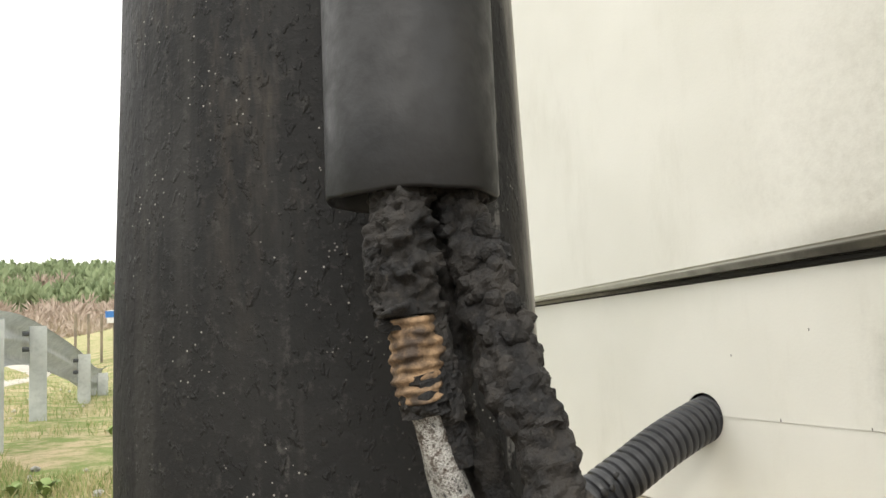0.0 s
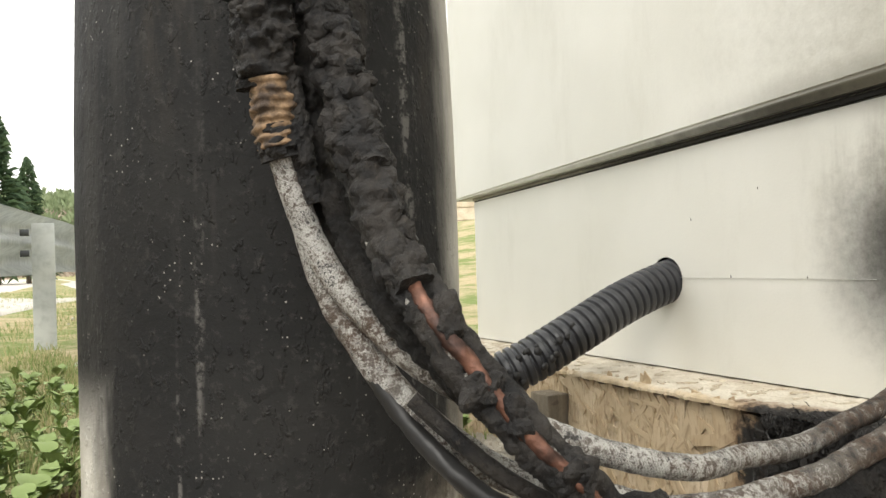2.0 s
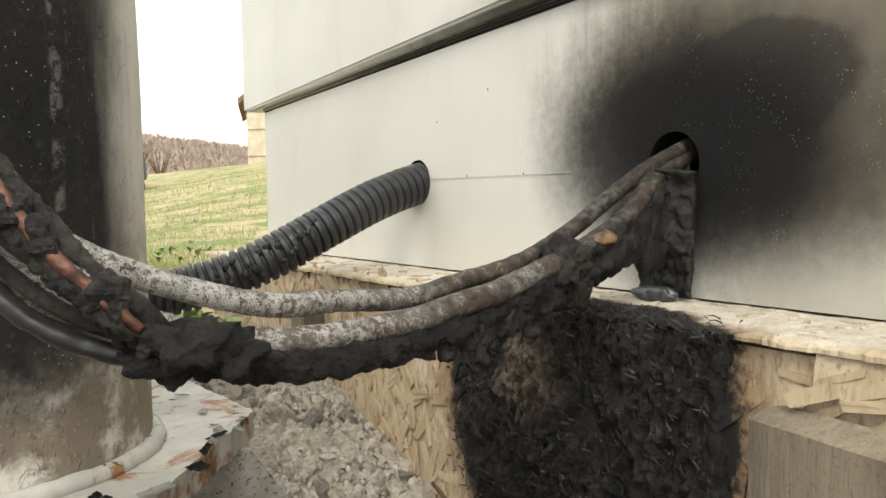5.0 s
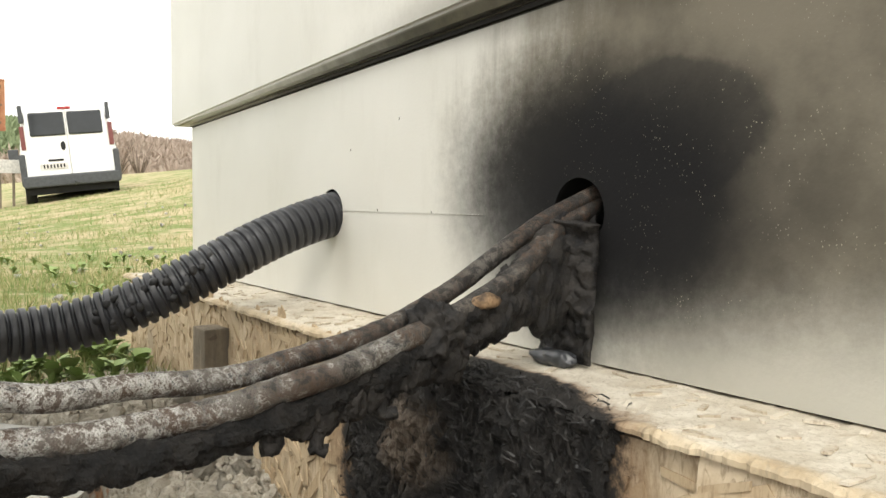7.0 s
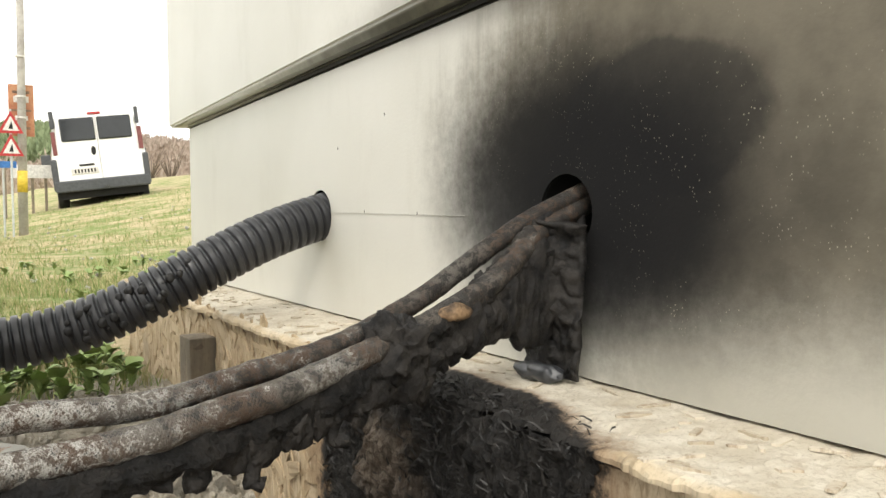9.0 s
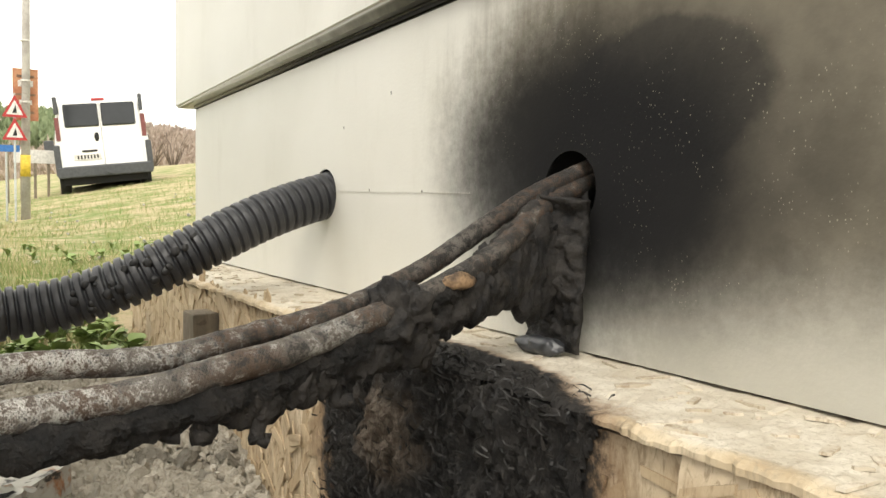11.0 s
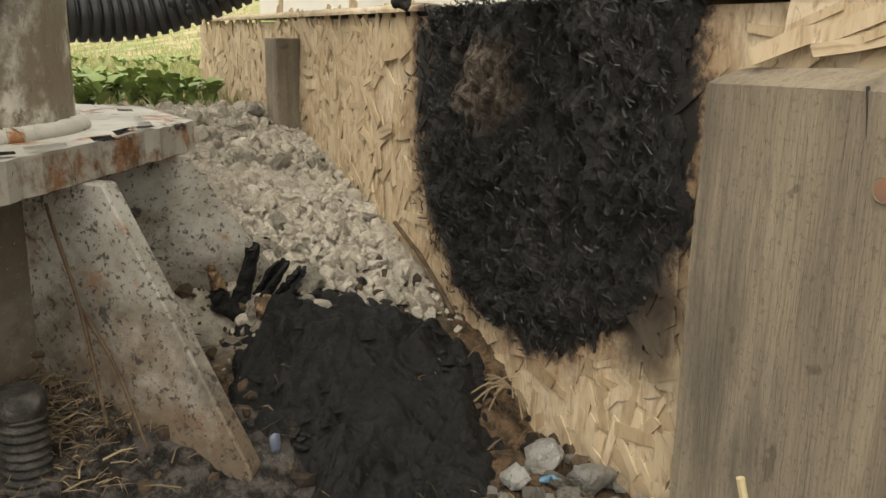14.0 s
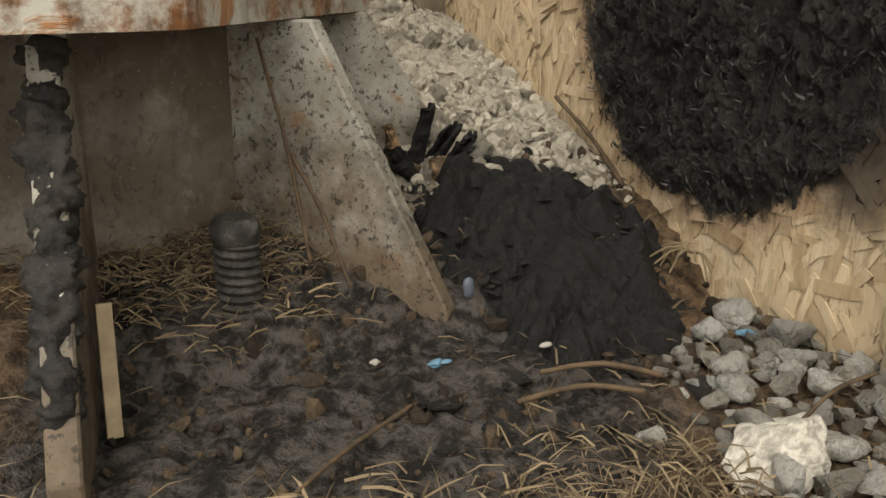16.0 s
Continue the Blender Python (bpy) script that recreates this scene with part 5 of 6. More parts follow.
def loose_stones():
    rnd = random.Random(11)
    n = 0
    spots = []
    for q, (x, y, s) in enumerate(((0.868, 0.276, 0.060), (0.862, 0.335, 0.062), (0.812, 0.320, 0.048), (0.63, 0.187, 0.030), (0.77, 0.246, 0.050), (0.822, 0.19, 0.042), (0.83, 0.12, 0.056))):
        spots.append((x, y, s))
        ob = new("stone", STONES[q])
        ob.matrix_world = pose(x, y, ground_z(x, y) + s * 0.30, 10 * q - 30, 8, 47 * q) @ Matrix.Scale(s, 4)
        tagged(ob, "large whitish rounded stone among smaller ones", "stone", "stones by the plinth")
    for _ in range(6000):
        if n == 150:
            break
        x, y = rnd.uniform(0.63, 0.90), rnd.uniform(0.05, 0.40)
        if x < 0.665 + 0.28 * (y - 0.12) or y > 0.30 + 0.5 * (x - 0.74):
            continue
        s = 0.018 + 0.032 * rnd.random() ** 1.4
        if any(math.hypot(x - a, y - b) < (s + r) * 0.34 for a, b, r in spots):
            continue
        spots.append((x, y, s))
        ob = new("stone", STONES[n % 8] if n % 2 else CHUNKS[n // 2 % 8])
        ob.matrix_world = pose(x, y, ground_z(x, y) + s * 0.26, rnd.uniform(-25, 25), rnd.uniform(-25, 25), rnd.uniform(0, 360)) @ Matrix.Scale(s, 4)
        tagged(ob, "pale rounded stone lying at the foot of the plinth", "stone", "stones by the plinth")
        n += 1
    for q in range(70):
        x, y = rnd.uniform(0.56, 0.90), rnd.uniform(0.60, 1.3)
        s = rnd.uniform(0.025, 0.055)
        ob = new("stone", CLODS[q % 8])
        ob.matrix_world = pose(x, y, ground_z(x, y) + s * 0.12, rnd.uniform(-40, 40), rnd.uniform(-40, 40), rnd.uniform(0, 360)) @ Matrix.Scale(s, 4)
        tagged(ob, "dusty grey stone bedded in the rubble", "stone", "stones in the rubble")
    ob = single("plaster_lump", stone_mesh("plaster_lump", plain("crumbly_white_plaster", (0.58, 0.55, 0.48), 0.95, 0, 0.5, 14, 1.0), 900, 4, 0.7), None, "crumbly lump of white plaster among the stones", "rubble")
    ob.matrix_world = pose(0.70, 0.135, 0.128, 8, -6, 20) @ Matrix.Diagonal((0.17, 0.09, 0.045, 1))


loose_stones()


def burnt_heap():
    vs, fs, n = [], [], 190
    for i in range(n):
        for j in range(n):
            u, v = i / (n - 1) * 2 - 1, j / (n - 1) * 2 - 1
            x, y = 0.735 + 0.16 * u, 0.50 + 0.20 * v
            d = math.hypot(u, v) + 0.25 * fractal((x, y, 2), 12, 3)
            h = 0.032 * (1 - sstep(0.5, 1.0, d)) - 0.03 * sstep(0.8, 1.05, d)
            vs.append((x, y, ground_z(x, y) + h + (0.014 * fractal((x, y, 7), 16, 4) + 0.015 * abs(2.2 * fractal((x + 0.03 * math.sin(y * 40), y + 0.03 * math.sin(x * 33), 9), 11, 4)) + 0.0018 * fractal((x, y, 3), 60, 3)) * (1 - sstep(0.9, 1.2, d)) - 0.01))
    for i in range(n - 1):
        for j in range(n - 1):
            a = i * n + j
            fs.append((a, a + n, a + n + 1, a + 1))
    single("charred_mound", (vs, fs), M_TAR, "black mound of burnt melted plastic on the soil", "burnt plastic")
    rnd, rows = random.Random(15), []
    for q in range(150):
        x, y = rnd.gauss(0.72, 0.08), rnd.gauss(0.50, 0.10)
        if q % 3 == 0:
            x, y = rnd.gauss(0.62, 0.09), rnd.gauss(0.30, 0.06)
        if x > 0.88 or math.hypot(x - PX, y - PY) < 0.4:
            continue
        s = rnd.uniform(0.010, 0.034)
        up = 0.022 if math.hypot((x - 0.735) / 0.16, (y - 0.5) / 0.2) < 0.8 else 0.004
        rows.append(((x, y, ground_z(x, y) + up), s, (rnd.uniform(-0.5, 0.5), rnd.uniform(-0.5, 0.5), rnd.uniform(0, 6))))
    flat = []
    for i in range(5):
        me = stone_mesh("shard", M_CHAR, 300 + i, 2, 0.9)
        for v in me.vertices:
            v.co.z *= 0.4
        flat.append(me)
    scatter("charred_scraps", flat, rows, M_CHAR, "brittle black scraps of burnt plastic strewn about", "burnt plastic")
    root = thing("burnt_scrap", (0.66, 0.66, 0.2), "curled black scrap of burnt plastic standing up", "burnt plastic")
    z = ground_z(0.65, 0.665)
    for q, (dx, dy, wide, tall, lean, turn, m) in enumerate(((0, 0, 0.030, 0.085, 0.02, 0.5, M_TAR), (0.020, 0.004, 0.034, 0.062, 0.035, 1.2, M_TAR), (-0.020, 0.002, 0.024, 0.066, -0.012, -0.2, M_TAN),
                                                             (0.034, -0.014, 0.040, 0.036, 0.03, 0.9, M_TAR), (-0.008, -0.020, 0.045, 0.040, -0.02, 0.1, M_TAR), (0.010, -0.030, 0.030, 0.030, 0.01, -0.6, M_TAN), (0.045, 0.01, 0.026, 0.048, 0.03, 2.0, M_TAR))):
        vs, fs, nu, nv = [], [], 12, 18
        for side in (-1, 1):
            for i in range(nv):
                for j in range(nu):
                    u, v = j / (nu - 1) - 0.5, i / (nv - 1)
                    ragged = 1 - 0.75 * v + 0.5 * fractal((u * 2, v * 2, q), 2.0, 3) * v
                    a = turn + 2.2 * u + 1.1 * v
                    r = wide * (0.35 + 0.3 * ragged)
                    p = Vector((0.648 + dx + lean * v + r * math.cos(a) * u * 2, 0.665 + dy + r * math.sin(a) * u * 2, z - 0.012 + tall * (v + 0.22 * v * fractal((u * 3, q, 1), 2.0, 3))))
                    w = 0.006 * fractal(p, 60, 4)
                    vs.append(p + Vector((w + 0.0016 * side, w - 0.0016 * side, 0)))
        o = nu * nv
        for i in range(nv - 1):
            for j in range(nu - 1):
                k = i * nu + j
                fs += [(k, k + 1, k + nu + 1, k + nu), (o + k, o + k + nu, o + k + nu + 1, o + k + 1)]
        rim = [j for j in range(nu)] + [i * nu + nu - 1 for i in range(1, nv)] + [(nv - 1) * nu + j for j in range(nu - 2, -1, -1)] + [i * nu for i in range(nv - 2, 0, -1)]
        for a, b in zip(rim, rim[1:] + rim[:1]):
            fs.append((a, o + a, o + b, b))
        part("shred", (vs, fs), m, root)


burnt_heap()


def straw_and_sticks():
    rnd = random.Random(21)
    rows = []
    for _ in range(4200):
        a = rnd.random()
        if a < 0.5:
            x, y = rnd.gauss(0.36, 0.08), rnd.gauss(0.56, 0.045)
        elif a < 0.8:
            x, y = rnd.uniform(0.25, 0.66), rnd.gauss(0.12, 0.05)
        elif a < 0.87:
            x, y = rnd.gauss(0.12, 0.04), rnd.uniform(0.2, 0.6)
        else:
            x, y = rnd.uniform(0.1, 0.9), rnd.uniform(0.0, 0.6)
            if math.hypot((x - 0.40) / 0.18, (y - 0.32) / 0.13) < 1:
                continue
        z = ground_z(x, y) + rnd.uniform(0.002, 0.016)
        l, t = rnd.uniform(0.008, 0.040), rnd.uniform(0, 6.28)
        d = Vector((math.cos(t) * l, math.sin(t) * l, rnd.uniform(-0.004, 0.012)))
        rows.append(((x, y, z), (x + d.x, y + d.y, z + d.z), rnd.uniform(0.0008, 0.0024), (0, 0, rnd.uniform(0, 0.006))))
    ribbons("straw", rows, M_STRAW, "dry broken straw strewn over the burnt soil", "straw")
    stick = plain("dry_stick", (0.11, 0.072, 0.04), 0.85, 0, 0.5, 60)
    for a, b, r in (((0.28, 0.60, 0.225), (0.46, 0.60, 0.235), 0.006), ((0.56, 0.27, 0.13), (0.66, 0.235, 0.135), 0.004), ((0.60, 0.30, 0.135), (0.70, 0.26, 0.13), 0.004),
                    ((0.43, 0.55, 0.40), (0.46, 0.50, 0.19), 0.003), ((0.45, 0.54, 0.30), (0.49, 0.47, 0.17), 0.003), ((0.895, 0.745, 0.30), (0.895, 0.58, 0.21), 0.005),
                    ((0.72, 0.14, 0.13), (0.84, 0.16, 0.15), 0.003), ((0.30, 0.18, 0.12), (0.48, 0.30, 0.13), 0.003)):
        m = Vector(a).lerp(Vector(b), 0.5) + Vector((0.004, 0.006, 0.006))
        single("dry_stick", sweep([a, tuple(m), b], lumpy(r * 0.62, 0.4, 60, r * 900), 0.006, 8), stick, "dry brown stick lying on the debris", "stick", "dry sticks", smooth=True)
    chip = box((-0.006, -0.002, 0), (0.006, 0.002, 0.105), 0.001)
    ob = single("wood_chip", chip, plain("pale_chip", (0.42, 0.33, 0.21), 0.8, 0, 0.3, 50), "split pale wood chip leaning by the gusset", "wood chip")
    ob.matrix_world = pose(0.262, 0.37, 0.115, -12, 4, 10)
    root = thing("root_tuft", (0.885, 0.44, 0.14), "small tuft of dry pale roots by the plinth", "roots")
    for q in range(16):
        x, y, z = 0.885, 0.435, 0.165
        t = rnd.uniform(0, 6.28)
        e = (x - abs(math.cos(t)) * rnd.uniform(0.01, 0.05), y + math.sin(t) * 0.05, z - rnd.uniform(-0.004, 0.03))
        part("rootlet", sweep([(x, y, z), ((x + e[0]) / 2, (y + e[1]) / 2, z + 0.006), e], 0.0012, 0.008, 5), M_STRAW, root)
    stem = thing("dry_grass_stalk", (0.775, 0.015, 0.1), "pale dry grass stalk with broken side shoots", "grass stalk")
    part("stem", sweep([(0.775, 0.015, 0.10), (0.78, 0.012, 0.20), (0.765, 0.025, 0.285)], 0.0028, 0.006, 8), M_STALK, stem)
    part("shoot", sweep([(0.78, 0.012, 0.19), (0.757, 0.032, 0.228), (0.749, 0.042, 0.245)], 0.0018, 0.006, 6), M_STALK, stem)
    for q in range(6):
        x, y = rnd.uniform(0.45, 0.88), rnd.uniform(0.12, 0.45)
        s = rnd.uniform(0.004, 0.009)
        m = M_BLUE if q % 2 else M_CONC
        bm = blob((x, y, ground_z(x, y) + 0.016), (s, s * 0.6, s * 0.4), 1.3, 160, q, 3)
        single("plastic_scrap", bm, m, ("torn blue" if q % 2 else "crumpled whitish") + " plastic scrap on the debris", "plastic scrap", "plastic scraps", smooth=True)
    bm = blob((0.606, 0.446, 0.160), (0.006, 0.004, 0.013), 0.6, 60, 3, 3)
    single("melted_tag", bm, plain("grey_blue_plastic", (0.12, 0.14, 0.19), 0.5), "curled grey blue plastic tag at the gusset", "plastic scrap", smooth=True)


straw_and_sticks()


# ---- weeds and turf ----
def leaf_mesh(seed):
    rnd = random.Random(seed)
    vs, fs, n = [], [], 7
    wid = rnd.uniform(0.3, 0.42)
    for i in range(n):
        u = i / (n - 1)
        w = wid * math.sin(math.pi * min(1, u * 0.93 + 0.07)) ** 0.8 * (0.55 + 0.6 * u)
        for s in (-1, 0, 1):
            vs.append((u, s * w, 0.28 * math.sin(u * 2.4) - 0.16 * u * u + (0.07 if s else 0) + 0.02 * math.sin(9 * u + s)))
    for i in range(n - 1):
        for j in range(2):
            a = i * 3 + j
            fs.append((a, a + 3, a + 4, a + 1))
    return mesh_of("leaf", vs, fs, M_LEAF, True)


LEAVES = [leaf_mesh(i) for i in range(5)]


def weeds():
    rnd = random.Random(31)
    protos = []
    for q in range(4):
        root = thing("broadleaf_weed", (0, 0, 0), "low broad-leaved green weed growing in the turf", "weed", "weeds in the turf")
        for i in range(12):
            ob = new("leaf", rnd.choice(LEAVES))
            ob.parent = root
            s = rnd.uniform(0.022, 0.048)
            ob.matrix_basis = pose(0, 0, rnd.uniform(0.0, 0.03), 0, rnd.uniform(-65, -5), i * 137.5 + rnd.uniform(-20, 20)) @ Matrix.Diagonal((s, s * rnd.uniform(0.8, 1.2), s, 1))
        protos.append(root)
    spots = []
    while len(spots) < 300:
        x, y = rnd.uniform(0.3, 0.86), rnd.uniform(1.36, 2.1)
        if len(spots) > 110:
            x, y = rnd.uniform(-0.45, 0.20), 1.15 + 2.0 * rnd.random() ** 1.4
        if len(spots) > 250:
            x, y = rnd.uniform(0.6, 2.2), rnd.uniform(2.2, 5.0)
        spots.append((x, y))
    for i, (x, y) in enumerate(spots):
        m = pose(x, y, ground_z(x, y), rnd.uniform(-8, 8), rnd.uniform(-8, 8), rnd.uniform(0, 360))
        if i < 4:
            protos[i].matrix_basis = m
        else:
            copy_thing(protos[i % 4], m)
    rows = []
    for _ in range(42000):
        a = rnd.random()
        if a < 0.45:
            x, y, k = rnd.uniform(-0.9, 1.4), rnd.uniform(1.4, 4.0), 1.0
        else:
            y = 3 + 15 * rnd.random() ** 1.3
            x, k = rnd.uniform(-0.15, 0.48) * y - 0.2, 1.0 + y * 0.06
        if 0.9 < x < 2 and y < 1.85 or noise.noise(Vector((x * 1.6, y * 1.6, 4))) < -0.15:
            continue
        z = ground_z(x, y)
        h = rnd.uniform(0.012, 0.045) * min(k, 1.5)
        rows.append(((x, y, z - 0.01), (x + rnd.gauss(0, 0.4) * h, y + rnd.gauss(0, 0.4) * h, z + h), rnd.uniform(0.002, 0.005) * k, (0, 0, h * 0.1)))
    ribbons("grass", rows, M_GRASS, "thin yellowing grass on the sloping verge", "grass")
    for q in range(70):
        y = rnd.uniform(2.2, 12)
        x = rnd.uniform(0.0, 0.42) * y
        s = rnd.uniform(0.012, 0.035)
        ob = new("pale_stone", STONES[q % 8])
        ob.matrix_world = pose(x, y, ground_z(x, y) + s * 0.4, 0, 0, rnd.uniform(0, 360)) @ Matrix.Scale(s * 1.6, 4)
        tagged(ob, "small pale stone lying in the grass", "stone", "stones in the grass")


weeds()


# ---- road and crash barrier ----
def build_road():
    vs, fs = [], []
    line = [(-3.2, -20), (-2.3, -5), (-1.6, 1), (-1.1, 4), (-0.6, 7), (0.2, 11), (1.0, 16), (1.5, 22), (1.6, 30), (0.0, 42), (-8, 54), (-40, 62), (-120, 66)]
    c, _ = spline([(x, y, 0) for x, y in line], 1.0)
    t = np.gradient(c, axis=0)
    t /= np.linalg.norm(t, axis=1)[:, None]
    n = np.stack([-t[:, 1], t[:, 0]], 1)
    for p, q in zip(c, n):
        for w, dz in ((0, -0.05), (0.02, 0.03), (3.0, 0.06), (6.5, 0.03), (6.6, -0.3)):
            x, y = p[0] + q[0] * w, p[1] + q[1] * w
            vs.append((x, y, max(ground_z(x, y), ground_z(p[0], p[1])) + dz))
    for i in range(len(c) - 1):
        for j in range(4):
            a = i * 5 + j
            fs.append((a, a + 5, a + 6, a + 1))
    tagged(part("road", (vs, fs), M_ROAD, None, "", True), "pale dusty road bending past the verge", "road", "", "structure")


build_road()


def build_barrier():
    posts = [(-0.86, -1.2, 1.04), (-0.56, 0.7, 1.04), (-0.27, 2.6, 1.04), (0.03, 4.42, 1.04), (0.32, 6.12, 1.03), (0.79, 8.0, 0.80), (1.16, 9.8, 0.56)]
    root = thing("crash_barrier", (0.0, 4.4, 0.42), "galvanised steel crash barrier with a ramped end", "crash barrier")
    for x, y, top in posts:
        g = ground_z(x, y) - 0.15
        bm = box((x - 0.052, y - 0.003, g), (x + 0.052, y + 0.003, top), 0.001)
        box((x - 0.052, y + 0.0035, g), (x - 0.047, y + 0.055, top), 0.001, bm)
        box((x + 0.047, y + 0.0035, g), (x + 0.052, y + 0.055, top), 0.001, bm)
        part("barrier_post", bm, M_ZINC, root)
    prof = [(0.02, 0.155), (0.0, 0.15), (-0.075, 0.105), (-0.075, 0.055), (0.0, 0.015), (0.0, -0.015), (-0.075, -0.055), (-0.075, -0.105), (0.0, -0.15), (0.02, -0.155)]
    line, _ = spline([(x - 0.08, y, t - 0.10) for x, y, t in posts] + [(1.32, 10.6, 0.46)], 0.25)
    vs, fs = [], []
    for x, y, z in line:
        for dx, dz in prof:
            vs.append((x + dx, y, z + dz + 0.0))
    k = len(prof)
    for i in range(len(line) - 1):
        for j in range(k - 1):
            a = i * k + j
            fs.append((a, a + 1, a + k + 1, a + k))
    bm = bmesh.new()
    bv = [bm.verts.new(v) for v in vs]
    for f in fs:
        bm.faces.new([bv[i] for i in f])
    bmesh.ops.solidify(bm, geom=bm.faces[:], thickness=0.004)
    part("rail", bm, M_ZINC, root, "", True)
    for x, y, t in posts[2:6]:
        for dz in (-0.05, -0.15):
            bm = tube((x - 0.1, y - 0.12, t + dz), (x - 0.06, y - 0.12, t + dz), 0.016, None, 10)
            part("bolt", bm, M_GREYP, root)


build_barrier()


# ---- the van and the far things ----
def build_van():
    root = thing("white_van", (3.9, 18.5, 0.7), "white panel van seen from behind, parked on the grass", "van")
    W, H = 0.86, 1.88
    m0 = Matrix.Translation((3.92, 17.6, 0.73)) @ Matrix.Rotation(radians(-9), 4, "Z") @ Matrix.Rotation(radians(-6.5), 4, "Y")

    def put(name, bm, mat, label="", smooth=False, parent=None):
        bm.transform(m0)
        return part(name, bm, mat, parent or root, label, smooth)

    bm = bmesh.new()
    rows = []
    for y, top, wtop, wmid in ((0.0, 1.80, 0.74, 0.86), (0.12, 1.92, 0.76, 0.88), (2.6, 1.96, 0.78, 0.90), (3.5, 1.80, 0.74, 0.90), (4.2, 1.05, 0.72, 0.88), (4.75, 0.75, 0.66, 0.80)):
        sec = [(-wmid, 0.30), (-wmid - 0.01, 0.95), (-wtop - 0.02, top - 0.18), (-wtop + 0.12, top), (wtop - 0.12, top), (wtop + 0.02, top - 0.18), (wmid + 0.01, 0.95), (wmid, 0.30)]
        if top < 1.1:
            sec = [(-wmid, 0.30), (-wmid, 0.6), (-wmid + 0.03, top - 0.1), (-wtop + 0.12, top), (wtop - 0.12, top), (wmid - 0.03, top - 0.1), (wmid, 0.6), (wmid, 0.30)]
        rows.append([bm.verts.new((x, y, z)) for x, z in sec])
    for a, b in zip(rows[:-1], rows[1:]):
        for i in range(7):
            bm.faces.new((a[i], b[i], b[i + 1], a[i + 1]))
    bm.faces.new(rows[0])
    bm.faces.new(rows[-1][::-1])
    bmesh.ops.recalc_face_normals(bm, faces=bm.faces)
    bmesh.ops.bevel(bm, geom=bm.edges[:], offset=0.03, segments=2, affect="EDGES")
    put("body", bm, M_WHITE)
    for s in (-1, 1):
        door = put("rear_door", box((min(0.008 * s, 0.73 * s), -0.035, 0.52), (max(0.008 * s, 0.73 * s), 0.01, 1.785), 0.012), M_WHITE)
        put("rear_window", box((min(0.03 * s, 0.66 * s), -0.05, 1.29), (max(0.03 * s, 0.66 * s), -0.02, 1.74), 0.03), M_GLASS, "tinted rear window", parent=door)
        put("rear_lamp", box((min(0.76 * s, 0.84 * s), -0.02, 1.04), (max(0.76 * s, 0.85 * s), 0.05, 1.50), 0.015), M_LENS, "tall red rear lamp")
        put("side_trim", box((min(0.80 * s, 0.915 * s), -0.03, 0.34), (max(0.80 * s, 0.915 * s), 0.9, 0.96), 0.03), M_GREYP)
        put("corner_pillar", box((min(0.755 * s, 0.83 * s), -0.03, 1.56), (max(0.745 * s, 0.83 * s), 0.06, 1.90), 0.02), M_GREYP)
        bm = box((min(0.95 * s, 1.16 * s), 3.3, 1.0), (max(0.95 * s, 1.16 * s), 3.45, 1.24), 0.03)
        put("door_mirror", bm, M_GREYP)
        for y in (0.75, 3.75):
            bm = tube((s * 0.68, y, 0.32), (s * 0.88, y, 0.32), 0.32, None, 28)
            wheel = put("wheel", bm, M_TYRE, "", True)
            put("rim", tube((s * 0.878, y, 0.32), (s * 0.885, y, 0.32), 0.19, None, 20), M_ZINC, parent=wheel)
    put("rear_bumper", box((-0.89, -0.10, 0.30), (0.89, 0.12, 0.52), 0.03), M_GREYP, "dark grey plastic bumper")
    put("underbody", box((-0.80, 0.10, 0.16), (0.80, 4.4, 0.30), 0.01), M_DARK)
    plate = put("number_plate", box((-0.56, -0.055, 0.64), (-0.06, -0.036, 0.75), 0.004), M_PALE, "white number plate")
    for i in range(7):
        put("plate_mark", box((-0.50 + i * 0.06, -0.0585, 0.66), (-0.47 + i * 0.06, -0.0555, 0.73)), M_DARK, parent=plate)
    put("plate_recess", box((-0.40, -0.052, 0.79), (-0.12, -0.036, 0.83), 0.008), M_DARK)
    put("door_badge", blob((-0.10, -0.04, 1.08), (0.045, 0.012, 0.09), 0.0, 1, 0, 3), M_DARK, "dark oval badge", True)
    put("tow_hitch", tube((0.05, -0.2, 0.38), (0.05, 0.0, 0.36), 0.03, None, 10), M_GREYP)
    put("roof_lamp", box((-0.12, -0.02, 1.80), (0.12, 0.06, 1.845), 0.01), M_RED)


build_van()


